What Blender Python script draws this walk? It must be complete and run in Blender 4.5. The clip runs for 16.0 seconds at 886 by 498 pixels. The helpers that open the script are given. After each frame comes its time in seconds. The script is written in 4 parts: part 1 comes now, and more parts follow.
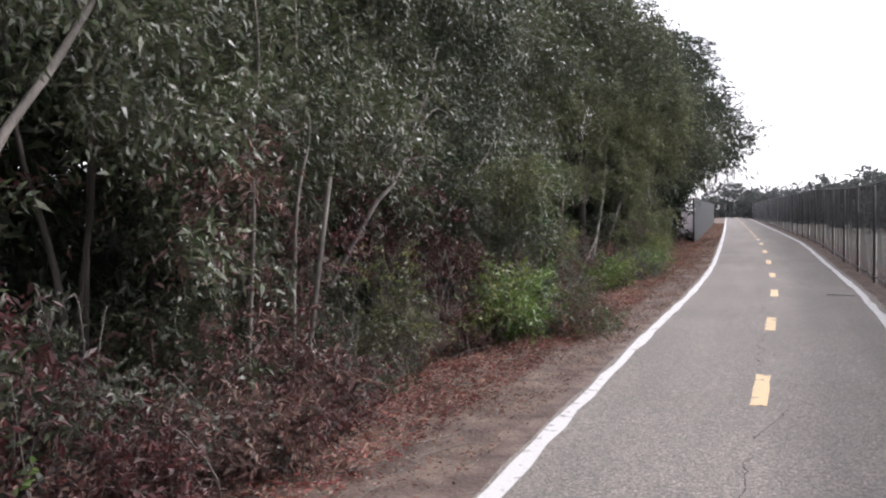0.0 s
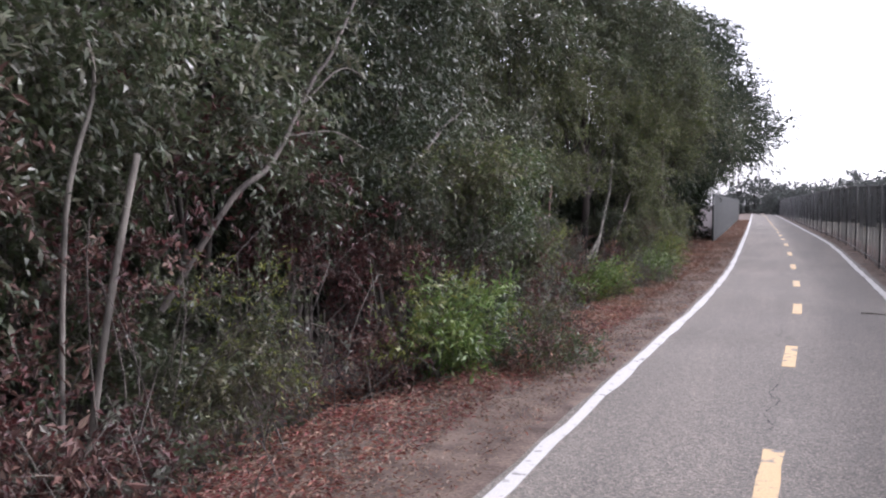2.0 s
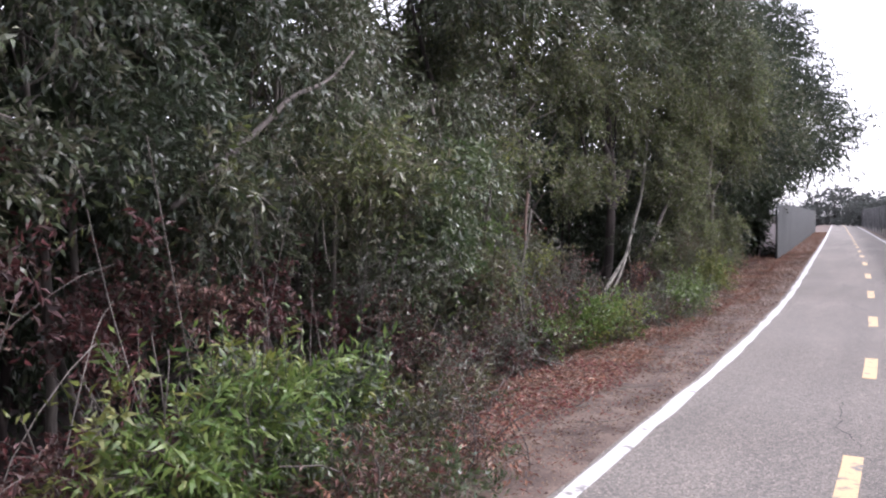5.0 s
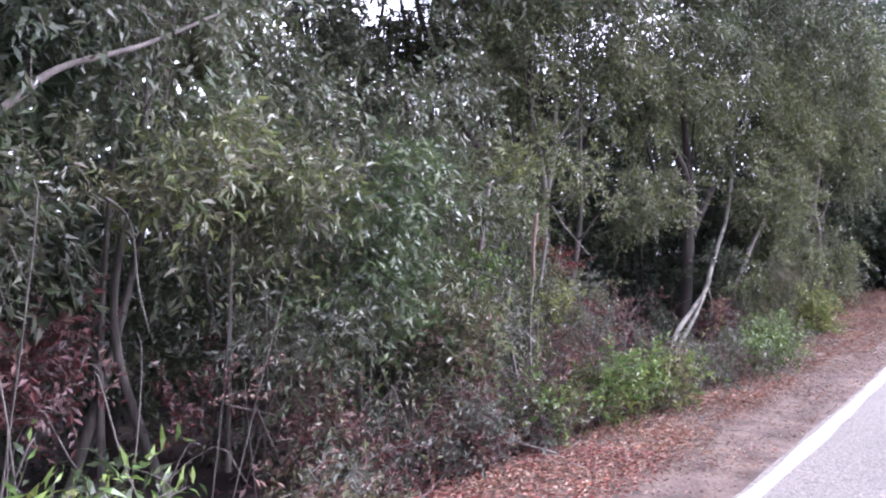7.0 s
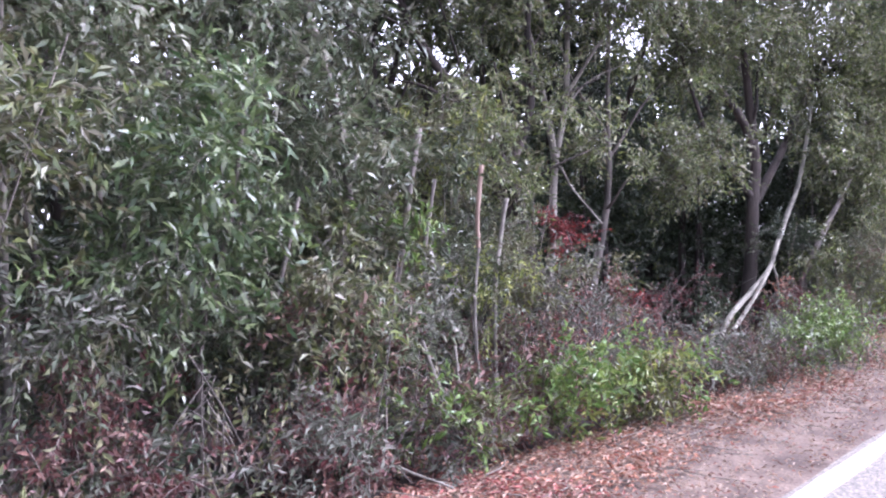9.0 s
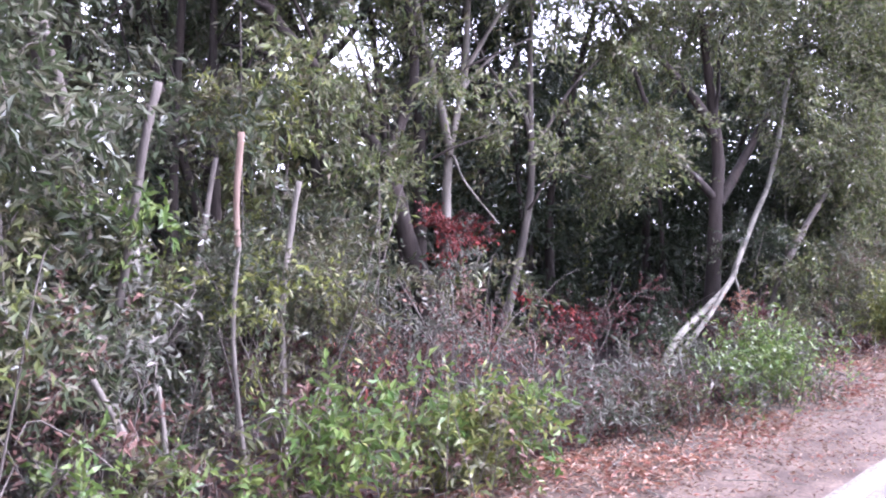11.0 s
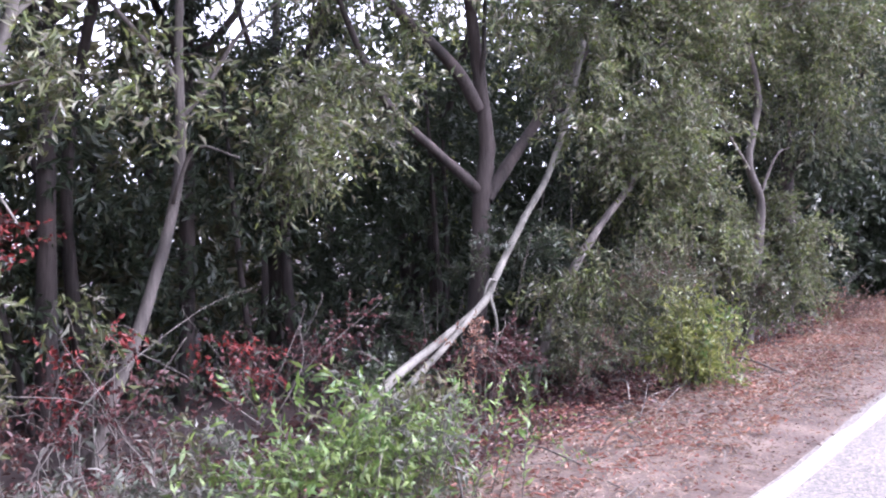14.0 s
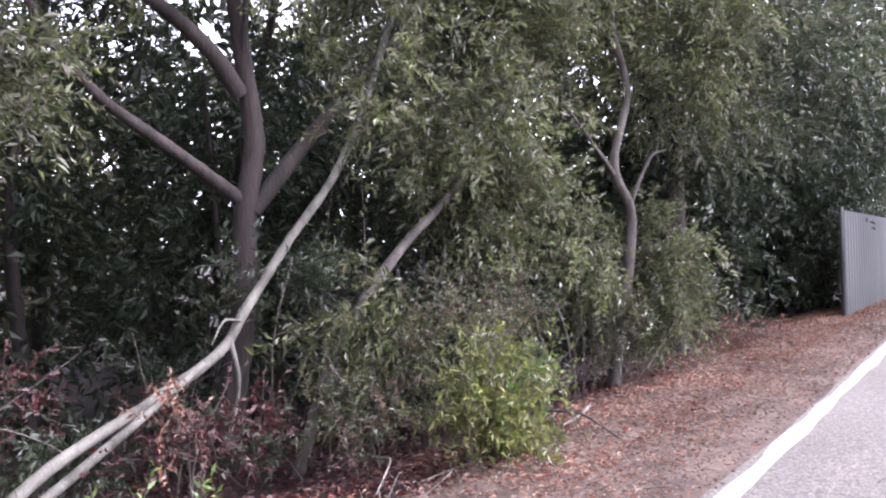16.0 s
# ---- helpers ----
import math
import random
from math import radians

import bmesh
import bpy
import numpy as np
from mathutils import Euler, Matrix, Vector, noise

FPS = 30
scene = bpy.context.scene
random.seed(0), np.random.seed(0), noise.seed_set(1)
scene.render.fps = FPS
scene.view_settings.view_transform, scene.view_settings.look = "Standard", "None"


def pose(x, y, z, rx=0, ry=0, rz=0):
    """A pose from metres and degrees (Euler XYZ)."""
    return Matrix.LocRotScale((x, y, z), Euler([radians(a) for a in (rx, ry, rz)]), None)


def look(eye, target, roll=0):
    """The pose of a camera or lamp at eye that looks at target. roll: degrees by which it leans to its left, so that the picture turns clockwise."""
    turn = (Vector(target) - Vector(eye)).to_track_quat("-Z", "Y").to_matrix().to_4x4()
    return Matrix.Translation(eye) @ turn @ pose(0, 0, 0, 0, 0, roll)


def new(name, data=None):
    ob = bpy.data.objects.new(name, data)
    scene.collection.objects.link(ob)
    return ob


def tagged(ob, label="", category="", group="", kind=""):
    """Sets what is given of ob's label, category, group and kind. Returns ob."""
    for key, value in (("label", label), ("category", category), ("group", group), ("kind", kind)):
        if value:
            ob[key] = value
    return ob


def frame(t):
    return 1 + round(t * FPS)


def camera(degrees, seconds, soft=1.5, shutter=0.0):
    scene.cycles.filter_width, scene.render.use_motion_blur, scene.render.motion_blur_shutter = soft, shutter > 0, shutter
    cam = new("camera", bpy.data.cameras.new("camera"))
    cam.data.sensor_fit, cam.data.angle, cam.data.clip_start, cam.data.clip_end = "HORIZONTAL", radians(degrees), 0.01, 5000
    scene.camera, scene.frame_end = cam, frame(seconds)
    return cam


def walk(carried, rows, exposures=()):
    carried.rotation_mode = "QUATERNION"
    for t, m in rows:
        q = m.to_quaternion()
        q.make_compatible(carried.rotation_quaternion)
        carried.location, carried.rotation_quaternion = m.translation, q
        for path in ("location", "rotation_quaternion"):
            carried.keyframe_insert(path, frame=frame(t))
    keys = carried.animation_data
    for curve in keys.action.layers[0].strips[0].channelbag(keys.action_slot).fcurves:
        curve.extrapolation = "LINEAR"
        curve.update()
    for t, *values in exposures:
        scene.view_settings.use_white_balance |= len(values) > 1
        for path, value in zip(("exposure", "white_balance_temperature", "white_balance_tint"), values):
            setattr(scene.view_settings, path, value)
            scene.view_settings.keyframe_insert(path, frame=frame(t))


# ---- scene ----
cam = camera(56.5, 16.0, soft=2.15)
PATH = [
    (0, (1.023, -0.892, 1.579), (0.25, 0.951, 1.495), -1.1),
    (0.5, (0.968, -0.28, 1.578), (0.028, 1.483, 1.495), -0.9),
    (1, (0.939, 0.311, 1.613), (-0.038, 2.055, 1.551), -0.6),
    (1.5, (1.001, 0.97, 1.598), (0.072, 2.738, 1.495), -0.2),
    (2, (1.03, 1.636, 1.623), (0.205, 3.455, 1.515), 0.0),
    (2.5, (1.11, 2.263, 1.618), (0.305, 4.089, 1.485), 1.0),
    (3, (1.152, 2.9, 1.628), (0.38, 4.741, 1.509), 1.8),
    (3.5, (1.228, 3.526, 1.633), (0.417, 5.349, 1.496), 1.0),
    (4, (1.197, 4.144, 1.64), (0.363, 5.958, 1.521), 0.9),
    (6.5, (0.955, 7.751, 1.679), (-0.239, 9.355, 1.646), -0.7),
    (7, (0.989, 8.344, 1.684), (-0.216, 9.94, 1.665), -0.2),
    (7.5, (0.948, 8.955, 1.675), (-0.237, 10.566, 1.669), 0.2),
    (8, (1.054, 9.547, 1.643), (-0.184, 11.118, 1.609), -0.5),
    (10.5, (0.958, 12.364, 1.306), (-0.577, 13.646, 1.28), -0.4),
    (11, (0.884, 12.995, 1.321), (-0.559, 14.38, 1.31), -1.1),
    (11.5, (0.867, 13.65, 1.339), (-0.495, 15.115, 1.292), -0.8),
    (12, (0.814, 14.287, 1.336), (-0.49, 15.804, 1.317), -0.8),
    (12.5, (0.759, 14.917, 1.305), (-0.645, 16.342, 1.299), -1.2),
    (13, (0.65, 15.524, 1.277), (-0.791, 16.911, 1.296), -1.0),
    (13.5, (0.701, 16.146, 1.332), (-0.686, 17.587, 1.36), -1.1),
    (14, (0.704, 16.725, 1.33), (-0.613, 18.23, 1.321), -1.0),
    (14.5, (0.683, 17.348, 1.384), (-0.546, 18.926, 1.361), -1.3),
    (15, (0.691, 17.941, 1.421), (-0.506, 19.543, 1.412), -0.6),
    (15.5, (0.666, 18.57, 1.423), (-0.501, 20.195, 1.452), -0.9),
    (16, (0.655, 19.206, 1.397), (-0.572, 20.785, 1.417), -1.5),
]
walk(cam, [(t, look(eye, target, roll)) for t, eye, target, roll in PATH],
     exposures=[(0, -0.1, 6200, 19), (0.5, 0.03, 6050, 20), (1, 0.35, 5950, 21), (1.5, 0.1, 5950, 22), (2.5, -0.12, 6050, 23), (4, -0.13, 6200, 22), (6.5, 0.97, 5550, 30), (8, 1.02, 5500, 31), (10.5, 1.58, 5450, 32), (11.5, 1.3, 5550, 36), (12.5, 1.16, 5500, 34), (14.5, 1.3, 5600, 31), (16, 1.06, 5800, 30)])

# ---- world and sun: bright overcast, a hazy soft sun from the right ----
SUN_EL, SUN_AZ = 45.0, 51.0
world = bpy.data.worlds.new("overcast_sky")
scene.world = world
world.use_nodes = True
wn, wl = world.node_tree.nodes, world.node_tree.links
sky = wn.new("ShaderNodeTexSky")
sky.sky_type, sky.sun_disc = "NISHITA", False
sky.sun_elevation, sky.sun_rotation = radians(SUN_EL), radians(SUN_AZ)
sky.air_density, sky.dust_density, sky.ozone_density = 1.0, 2.0, 1.0
grey = wn.new("ShaderNodeHueSaturation")
grey.inputs["Saturation"].default_value, grey.inputs["Value"].default_value = 0.1, 2.9
wl.new(sky.outputs[0], grey.inputs["Color"])
wl.new(grey.outputs[0], wn["Background"].inputs[0])
wn["Background"].inputs[1].default_value = 0.15
sun = new("sun", bpy.data.lights.new("sun", "SUN"))
sun.data.energy, sun.data.angle, sun.data.color = 2.6, radians(7), (1.0, 0.965, 0.92)
sd = Vector((math.sin(radians(SUN_AZ)) * math.cos(radians(SUN_EL)),
             math.cos(radians(SUN_AZ)) * math.cos(radians(SUN_EL)), math.sin(radians(SUN_EL))))
sun.matrix_world = look(sd * 60, (0, 0, 0))

# ---- materials ----
rng = np.random.default_rng(7)


def material(name, rough=0.8):
    m = bpy.data.materials.new(name)
    m.use_nodes = True
    b = m.node_tree.nodes["Principled BSDF"]
    b.inputs["Roughness"].default_value = rough
    return m, m.node_tree.nodes, m.node_tree.links, b


def ramp(nodes, links, fac, stops):
    r = nodes.new("ShaderNodeValToRGB")
    while len(r.color_ramp.elements) < len(stops):
        r.color_ramp.elements.new(0.5)
    for e, (p, c) in zip(r.color_ramp.elements, stops):
        e.position, e.color = p, (*c, 1)
    links.new(fac, r.inputs[0])
    return r.outputs[0]


def texture(nodes, links, scale, detail=5, stretch=(1, 1, 1), kind="ShaderNodeTexNoise"):
    co, mp, n = nodes.new("ShaderNodeTexCoord"), nodes.new("ShaderNodeMapping"), nodes.new(kind)
    mp.inputs["Scale"].default_value = stretch
    links.new(co.outputs["Object"], mp.inputs[0])
    links.new(mp.outputs[0], n.inputs["Vector"])
    n.inputs["Scale"].default_value = scale
    if kind == "ShaderNodeTexNoise":
        n.inputs["Detail"].default_value = detail
    return n.outputs[0]


def mixed(nodes, links, fac, a, b, mode="MIX"):
    x = nodes.new("ShaderNodeMix")
    x.data_type, x.blend_type = "RGBA", mode
    for s, v in ((0, fac), (6, a), (7, b)):
        if isinstance(v, (float, int)):
            x.inputs[s].default_value = v
        elif isinstance(v, tuple):
            x.inputs[s].default_value = (*v, 1)
        else:
            links.new(v, x.inputs[s])
    return x.outputs[2]


def bump(nodes, links, bsdf, height, strength, distance=0.01):
    b = nodes.new("ShaderNodeBump")
    b.inputs["Strength"].default_value, b.inputs["Distance"].default_value = strength, distance
    links.new(height, b.inputs["Height"])
    links.new(b.outputs[0], bsdf.inputs["Normal"])


def surface(name, dark, light, big=0.6, fine=60, rough=0.9, strength=0.5, stretch=(1, 1, 1), speck=0.35):
    """A rough surface: broad patches between two colours, fine grain over them, and relief."""
    m, n, l, b = material(name, rough)
    broad = ramp(n, l, texture(n, l, big, 6, stretch), [(0.32, dark), (0.68, light)])
    grain = texture(n, l, fine, 3, stretch)
    g = ramp(n, l, grain, [(0.3, (0.35, 0.35, 0.35)), (0.7, (1.0, 1.0, 1.0))])
    l.new(mixed(n, l, speck, broad, mixed(n, l, 1.0, broad, g, "MULTIPLY")), b.inputs["Base Color"])
    bump(n, l, b, grain, strength)
    return m


def asphalt_material():
    m, n, l, b = material("aged_asphalt", 0.85)
    broad = ramp(n, l, texture(n, l, 0.35, 6), [(0.3, (0.165, 0.149, 0.13)), (0.7, (0.208, 0.19, 0.168))])
    stone = n.new("ShaderNodeTexVoronoi")
    stone.inputs["Scale"].default_value = 75
    co = n.new("ShaderNodeTexCoord")
    l.new(co.outputs["Object"], stone.inputs["Vector"])
    s = ramp(n, l, stone.outputs["Color"], [(0.2, (0.4, 0.4, 0.4)), (0.5, (0.85, 0.85, 0.85)), (0.72, (1.1, 1.08, 1.05)), (0.95, (2.0, 1.9, 1.8))])
    col = mixed(n, l, 0.75, broad, mixed(n, l, 1.0, broad, s, "MULTIPLY"))
    streak = ramp(n, l, texture(n, l, 1.4, 4, (1.0, 0.12, 1)), [(0.4, (0.88, 0.88, 0.88)), (0.65, (1.06, 1.05, 1.04))])
    l.new(mixed(n, l, 1.0, col, streak, "MULTIPLY"), b.inputs["Base Color"])
    bump(n, l, b, stone.outputs["Distance"], 0.5, 0.006)
    return m


def paint_material(name, colour, wear):
    m, n, l, b = material(name, 0.7)
    t = texture(n, l, 9, 8)
    fine = texture(n, l, 120, 2)
    base = mixed(n, l, ramp(n, l, t, [(wear, (0, 0, 0)), (wear + 0.1, (1, 1, 1))]), (0.2, 0.19, 0.18), colour)
    dirt = ramp(n, l, fine, [(0.3, (0.72, 0.72, 0.72)), (0.6, (1, 1, 1))])
    l.new(mixed(n, l, 0.7, base, mixed(n, l, 1.0, base, dirt, "MULTIPLY")), b.inputs["Base Color"])
    bump(n, l, b, fine, 0.3, 0.003)
    return m


def leaf_material(name, stops, rough=0.45, through_light=0.3, patch=(0.7, 1.1)):
    """Leaves: each one its own shade, broad patches over the crown, some light through the blade."""
    m, n, l, b = material(name, rough)
    geo = n.new("ShaderNodeNewGeometry")
    k = len(stops) - 1
    col = ramp(n, l, geo.outputs["Random Per Island"], [(i / k, c) for i, c in enumerate(stops)])
    p = ramp(n, l, texture(n, l, 0.9, 3), [(0.35, (patch[0],) * 3), (0.65, (patch[1],) * 3)])
    col = mixed(n, l, 1.0, col, p, "MULTIPLY")
    l.new(col, b.inputs["Base Color"])
    b.inputs["Specular IOR Level"].default_value = 0.6
    tr = n.new("ShaderNodeBsdfTranslucent")
    l.new(col, tr.inputs["Color"])
    mx = n.new("ShaderNodeMixShader")
    mx.inputs[0].default_value = through_light
    l.new(b.outputs[0], mx.inputs[1])
    l.new(tr.outputs[0], mx.inputs[2])
    l.new(mx.outputs[0], n["Material Output"].inputs[0])
    return m


ASPHALT = asphalt_material()
WHITE = paint_material("worn_white_paint", (0.54, 0.53, 0.51), 0.32)
YELLOW = paint_material("worn_yellow_paint", (0.62, 0.44, 0.24), 0.34)
# Leaf mould, its colour taken near black to hold the thicket's shade.
MOULD = surface("shade_dark_leaf_mould", (0.02, 0.013, 0.011), (0.052, 0.03, 0.026), 2.0, 40, 0.95, 0.9, speck=0.7)
FIELD = surface("dull_dry_field", (0.05, 0.048, 0.035), (0.12, 0.105, 0.075), 0.15, 8, 0.95, 0.5)
DIRT = surface("dry_verge_soil", (0.075, 0.05, 0.04), (0.22, 0.16, 0.125), 3.5, 38, 0.95, 1.0, speck=0.75)
CRACK = surface("crack_filler", (0.02, 0.02, 0.02), (0.04, 0.04, 0.04), 3, 80)
PALE_BARK = surface("pale_grey_bark", (0.09, 0.085, 0.07), (0.26, 0.245, 0.205), 7, 60, 0.9, 0.7, (1, 1, 0.35))
MID_BARK = surface("weathered_grey_bark", (0.09, 0.08, 0.068), (0.24, 0.215, 0.185), 7, 60, 0.9, 0.7, (1, 1, 0.35))
GREY_BARK = surface("grey_brown_bark", (0.05, 0.042, 0.037), (0.16, 0.138, 0.12), 6, 50, 0.9, 0.9, (1, 1, 0.25))
DARK_BARK = surface("dark_ridged_bark", (0.02, 0.016, 0.014), (0.065, 0.05, 0.044), 6, 40, 0.95, 1.0, (1, 1, 0.2))
METAL = surface("weathered_galvanised_steel", (0.022, 0.024, 0.023), (0.038, 0.04, 0.038), 1.2, 30, 0.75, 0.15, (1, 1, 0.3), 0.2)
POST = surface("dark_fence_steel", (0.016, 0.016, 0.018), (0.03, 0.03, 0.031), 3, 40, 0.6, 0.1)
WILLOW = leaf_material("willow_leaf", [(0.038, 0.056, 0.024), (0.066, 0.09, 0.039), (0.05, 0.065, 0.03), (0.13, 0.142, 0.084), (0.054, 0.077, 0.033), (0.095, 0.09, 0.052), (0.19, 0.195, 0.14)], 0.38, 0.32, (0.6, 1.25))
# The open stretch's sunnier light is put into this paler, yellower green.
SUNLIT = leaf_material("sun_lightened_leaf", [(0.046, 0.066, 0.024), (0.096, 0.124, 0.042), (0.07, 0.084, 0.036), (0.2, 0.21, 0.115), (0.155, 0.19, 0.05), (0.1, 0.085, 0.048), (0.24, 0.24, 0.17)], 0.37, 0.38, (0.6, 1.3))
# Dark leaf green; the thicket's inner shade is partly put into this colour.
DEEP = leaf_material("dark_and_shaded_leaf", [(0.022, 0.037, 0.018), (0.04, 0.058, 0.026), (0.03, 0.044, 0.021), (0.072, 0.085, 0.045)], 0.45)
OLIVE = leaf_material("olive_leaf", [(0.07, 0.08, 0.032), (0.11, 0.12, 0.045), (0.085, 0.07, 0.04), (0.16, 0.155, 0.08)], 0.5)
FRESH = leaf_material("fresh_willow_leaf", [(0.036, 0.066, 0.026), (0.062, 0.1, 0.035), (0.05, 0.07, 0.03), (0.11, 0.15, 0.05), (0.12, 0.14, 0.08)], 0.35, 0.35)
BRIGHT = leaf_material("bright_green_leaf", [(0.06, 0.12, 0.025), (0.115, 0.19, 0.04), (0.18, 0.24, 0.06), (0.075, 0.125, 0.04)], 0.45, 0.35)
YELLOWGREEN = leaf_material("yellow_green_leaf", [(0.13, 0.16, 0.035), (0.24, 0.26, 0.06), (0.09, 0.12, 0.035), (0.3, 0.3, 0.1)], 0.5, 0.35)
SILVER = leaf_material("grey_sage_leaf", [(0.08, 0.09, 0.065), (0.15, 0.15, 0.12), (0.06, 0.075, 0.045), (0.24, 0.22, 0.19)], 0.6)
DEAD = leaf_material("dead_brown_leaf", [(0.1, 0.05, 0.04), (0.16, 0.08, 0.06), (0.07, 0.035, 0.03), (0.22, 0.15, 0.11)], 0.7, 0.15)
MAROON = leaf_material("maroon_vine_leaf", [(0.07, 0.02, 0.02), (0.11, 0.03, 0.028), (0.045, 0.02, 0.018), (0.1, 0.05, 0.04)], 0.55, 0.25)
RED = leaf_material("scarlet_vine_leaf", [(0.17, 0.02, 0.02), (0.27, 0.04, 0.03), (0.1, 0.02, 0.02)], 0.5, 0.25)
LITTER = leaf_material("dry_leaf_litter", [(0.2, 0.075, 0.05), (0.3, 0.11, 0.07), (0.13, 0.055, 0.04), (0.36, 0.22, 0.15), (0.22, 0.13, 0.09)], 0.75, 0.1)
# Distance haze is put into this grey leaf colour.
HAZY = leaf_material("haze_greyed_far_leaf", [(0.1, 0.11, 0.1), (0.14, 0.15, 0.14), (0.12, 0.13, 0.12)], 0.8)
PALELITTER = leaf_material("bleached_leaf_litter", [(0.3, 0.22, 0.16), (0.22, 0.15, 0.11), (0.4, 0.32, 0.25), (0.17, 0.12, 0.085)], 0.8, 0.1)


def screen_material():
    m, n, l, b = material("dark_fence_screen", 0.9)
    b.inputs["Base Color"].default_value = (0.085, 0.085, 0.09, 1)
    t = n.new("ShaderNodeBsdfTransparent")
    mx = n.new("ShaderNodeMixShader")
    f = ramp(n, l, texture(n, l, 1.3, 4, (1, 1, 0.5)), [(0.3, (0.6, 0.6, 0.6)), (0.7, (0.8, 0.8, 0.8))])
    l.new(f, mx.inputs[0])
    l.new(t.outputs[0], mx.inputs[1])
    l.new(b.outputs[0], mx.inputs[2])
    l.new(mx.outputs[0], n["Material Output"].inputs[0])
    return m


SCREEN = screen_material()


# ---- building helpers ----
def mesh_from(name, verts, faces, mat, smooth=False):
    verts = np.asarray(verts, dtype=np.float32).reshape(-1, 3)
    faces = np.asarray(faces, dtype=np.int32)
    k = faces.shape[1]
    me = bpy.data.meshes.new(name)
    me.vertices.add(len(verts))
    me.vertices.foreach_set("co", verts.ravel())
    me.loops.add(faces.size)
    me.loops.foreach_set("vertex_index", faces.ravel())
    me.polygons.add(len(faces))
    me.polygons.foreach_set("loop_start", np.arange(0, faces.size, k, dtype=np.int32))
    me.polygons.foreach_set("use_smooth", np.full(len(faces), smooth))
    me.update(calc_edges=True)
    me.materials.append(mat)
    return me


def part(name, me, parent, label=""):
    ob = new(name, me)
    if parent is not None:
        ob.parent = parent
    if label:
        ob["label"] = label
    return ob


def thing(name, at, label, category, group="", kind=""):
    ob = new(name)
    ob.location = at
    ob.empty_display_size = 0.2
    return tagged(ob, label, category, group, kind)


def unit(v):
    return v / np.maximum(np.linalg.norm(v, axis=-1, keepdims=True), 1e-9)


def smooth_line(points, steps=6):
    """A Catmull-Rom line through the points."""
    p = np.asarray(points, dtype=float)
    p = np.vstack([2 * p[0] - p[1], p, 2 * p[-1] - p[-2]])
    out = []
    for i in range(1, len(p) - 2):
        for s in np.arange(steps) / steps:
            a, b, c, d = p[i - 1:i + 3]
            out.append(0.5 * (2 * b + (c - a) * s + (2 * a - 5 * b + 4 * c - d) * s ** 2 + (3 * b - a - 3 * c + d) * s ** 3))
    out.append(p[-2])
    return np.array(out)


def tube_data(points, r0, r1, sides=8, wobble=0.12, steps=6):
    p = smooth_line(points, steps)
    n = len(p)
    d = unit(np.gradient(p, axis=0))
    side = unit(np.cross(d, np.array([0.31, 0.87, 0.38])))
    up = np.cross(d, side)
    r = np.linspace(r0, r1, n)[:, None, None]
    a = np.linspace(0, 2 * np.pi, sides, endpoint=False)
    ring = np.cos(a)[None, :, None] * side[:, None, :] + np.sin(a)[None, :, None] * up[:, None, :]
    v = p[:, None, :] + ring * r * (1 + wobble * rng.normal(size=(n, sides, 1)))
    i, j = np.meshgrid(np.arange(n - 1), np.arange(sides), indexing="ij")
    q = (j + 1) % sides
    f = np.stack([i * sides + j, i * sides + q, (i + 1) * sides + q, (i + 1) * sides + j], -1).reshape(-1, 4)
    v = v.reshape(-1, 3)
    cap = [[(n - 1) * sides + k, (n - 1) * sides + (k + 1) % sides, (n - 1) * sides + (k + 2) % sides, (n - 1) * sides + (k + 3) % sides]
           for k in range(0, sides - 3, 2)]
    return v, np.vstack([f, np.array(cap)])


def tube(name, points, r0, r1, mat, base=(0, 0, 0), sides=8, wobble=0.1):
    v, f = tube_data(points, r0, r1, sides, wobble)
    return mesh_from(name, v - np.asarray(base), f, mat, True)


def many_tubes(name, lines, r0, r1, mat, base=(0, 0, 0), sides=4):
    vs, fs, n = [], [], 0
    for line in lines:
        v, f = tube_data(line, r0, r1, sides, 0.05, 3)
        vs.append(v)
        fs.append(f + n)
        n += len(v)
    return mesh_from(name, np.vstack(vs) - np.asarray(base), np.vstack(fs), mat, True)


def leaf_mesh(name, at, way, normal, length, width, mat, base=(0, 0, 0)):
    """Many leaves, each a folded blade of two triangles."""
    n = len(at)
    normal = unit(normal - way * np.sum(normal * way, -1, keepdims=True))
    side = np.cross(way, normal)
    L, W = length[:, None], width[:, None]
    mid = at + way * L * 0.45 + normal * W * 0.35
    v = np.stack([at, mid + side * W * 0.5, at + way * L - normal * L * 0.1, mid - side * W * 0.5], 1).reshape(-1, 3)
    f = np.arange(n * 4).reshape(n, 4)
    return mesh_from(name, v - np.asarray(base), f, mat)


def sprays(at, way, twig, count, leaf, width, droop=0.3, open_out=0.8):
    """Leaves along twigs: at and way are the twigs' roots and directions."""
    n = len(at)
    k = np.tile(np.arange(count), n)
    s = ((k + 0.6) / count)[:, None]
    o, d = np.repeat(at, count, 0), np.repeat(way, count, 0)
    tl = np.repeat(twig * rng.uniform(0.6, 1.3, n), count)[:, None]
    p = o + d * tl * s
    p[:, 2] -= (droop * tl * s ** 2)[:, 0]
    r = rng.normal(size=(n * count, 3))
    perp = unit(r - d * np.sum(r * d, -1, keepdims=True))
    a = d * 0.6 + perp * open_out
    a[:, 2] -= droop * 0.6
    a = unit(a)
    nrm = rng.normal(size=(n * count, 3)) * 0.7
    nrm[:, 2] += 0.7
    z = rng.uniform(0.6, 1.25, n * count)
    return p, a, nrm, leaf * z, width * z


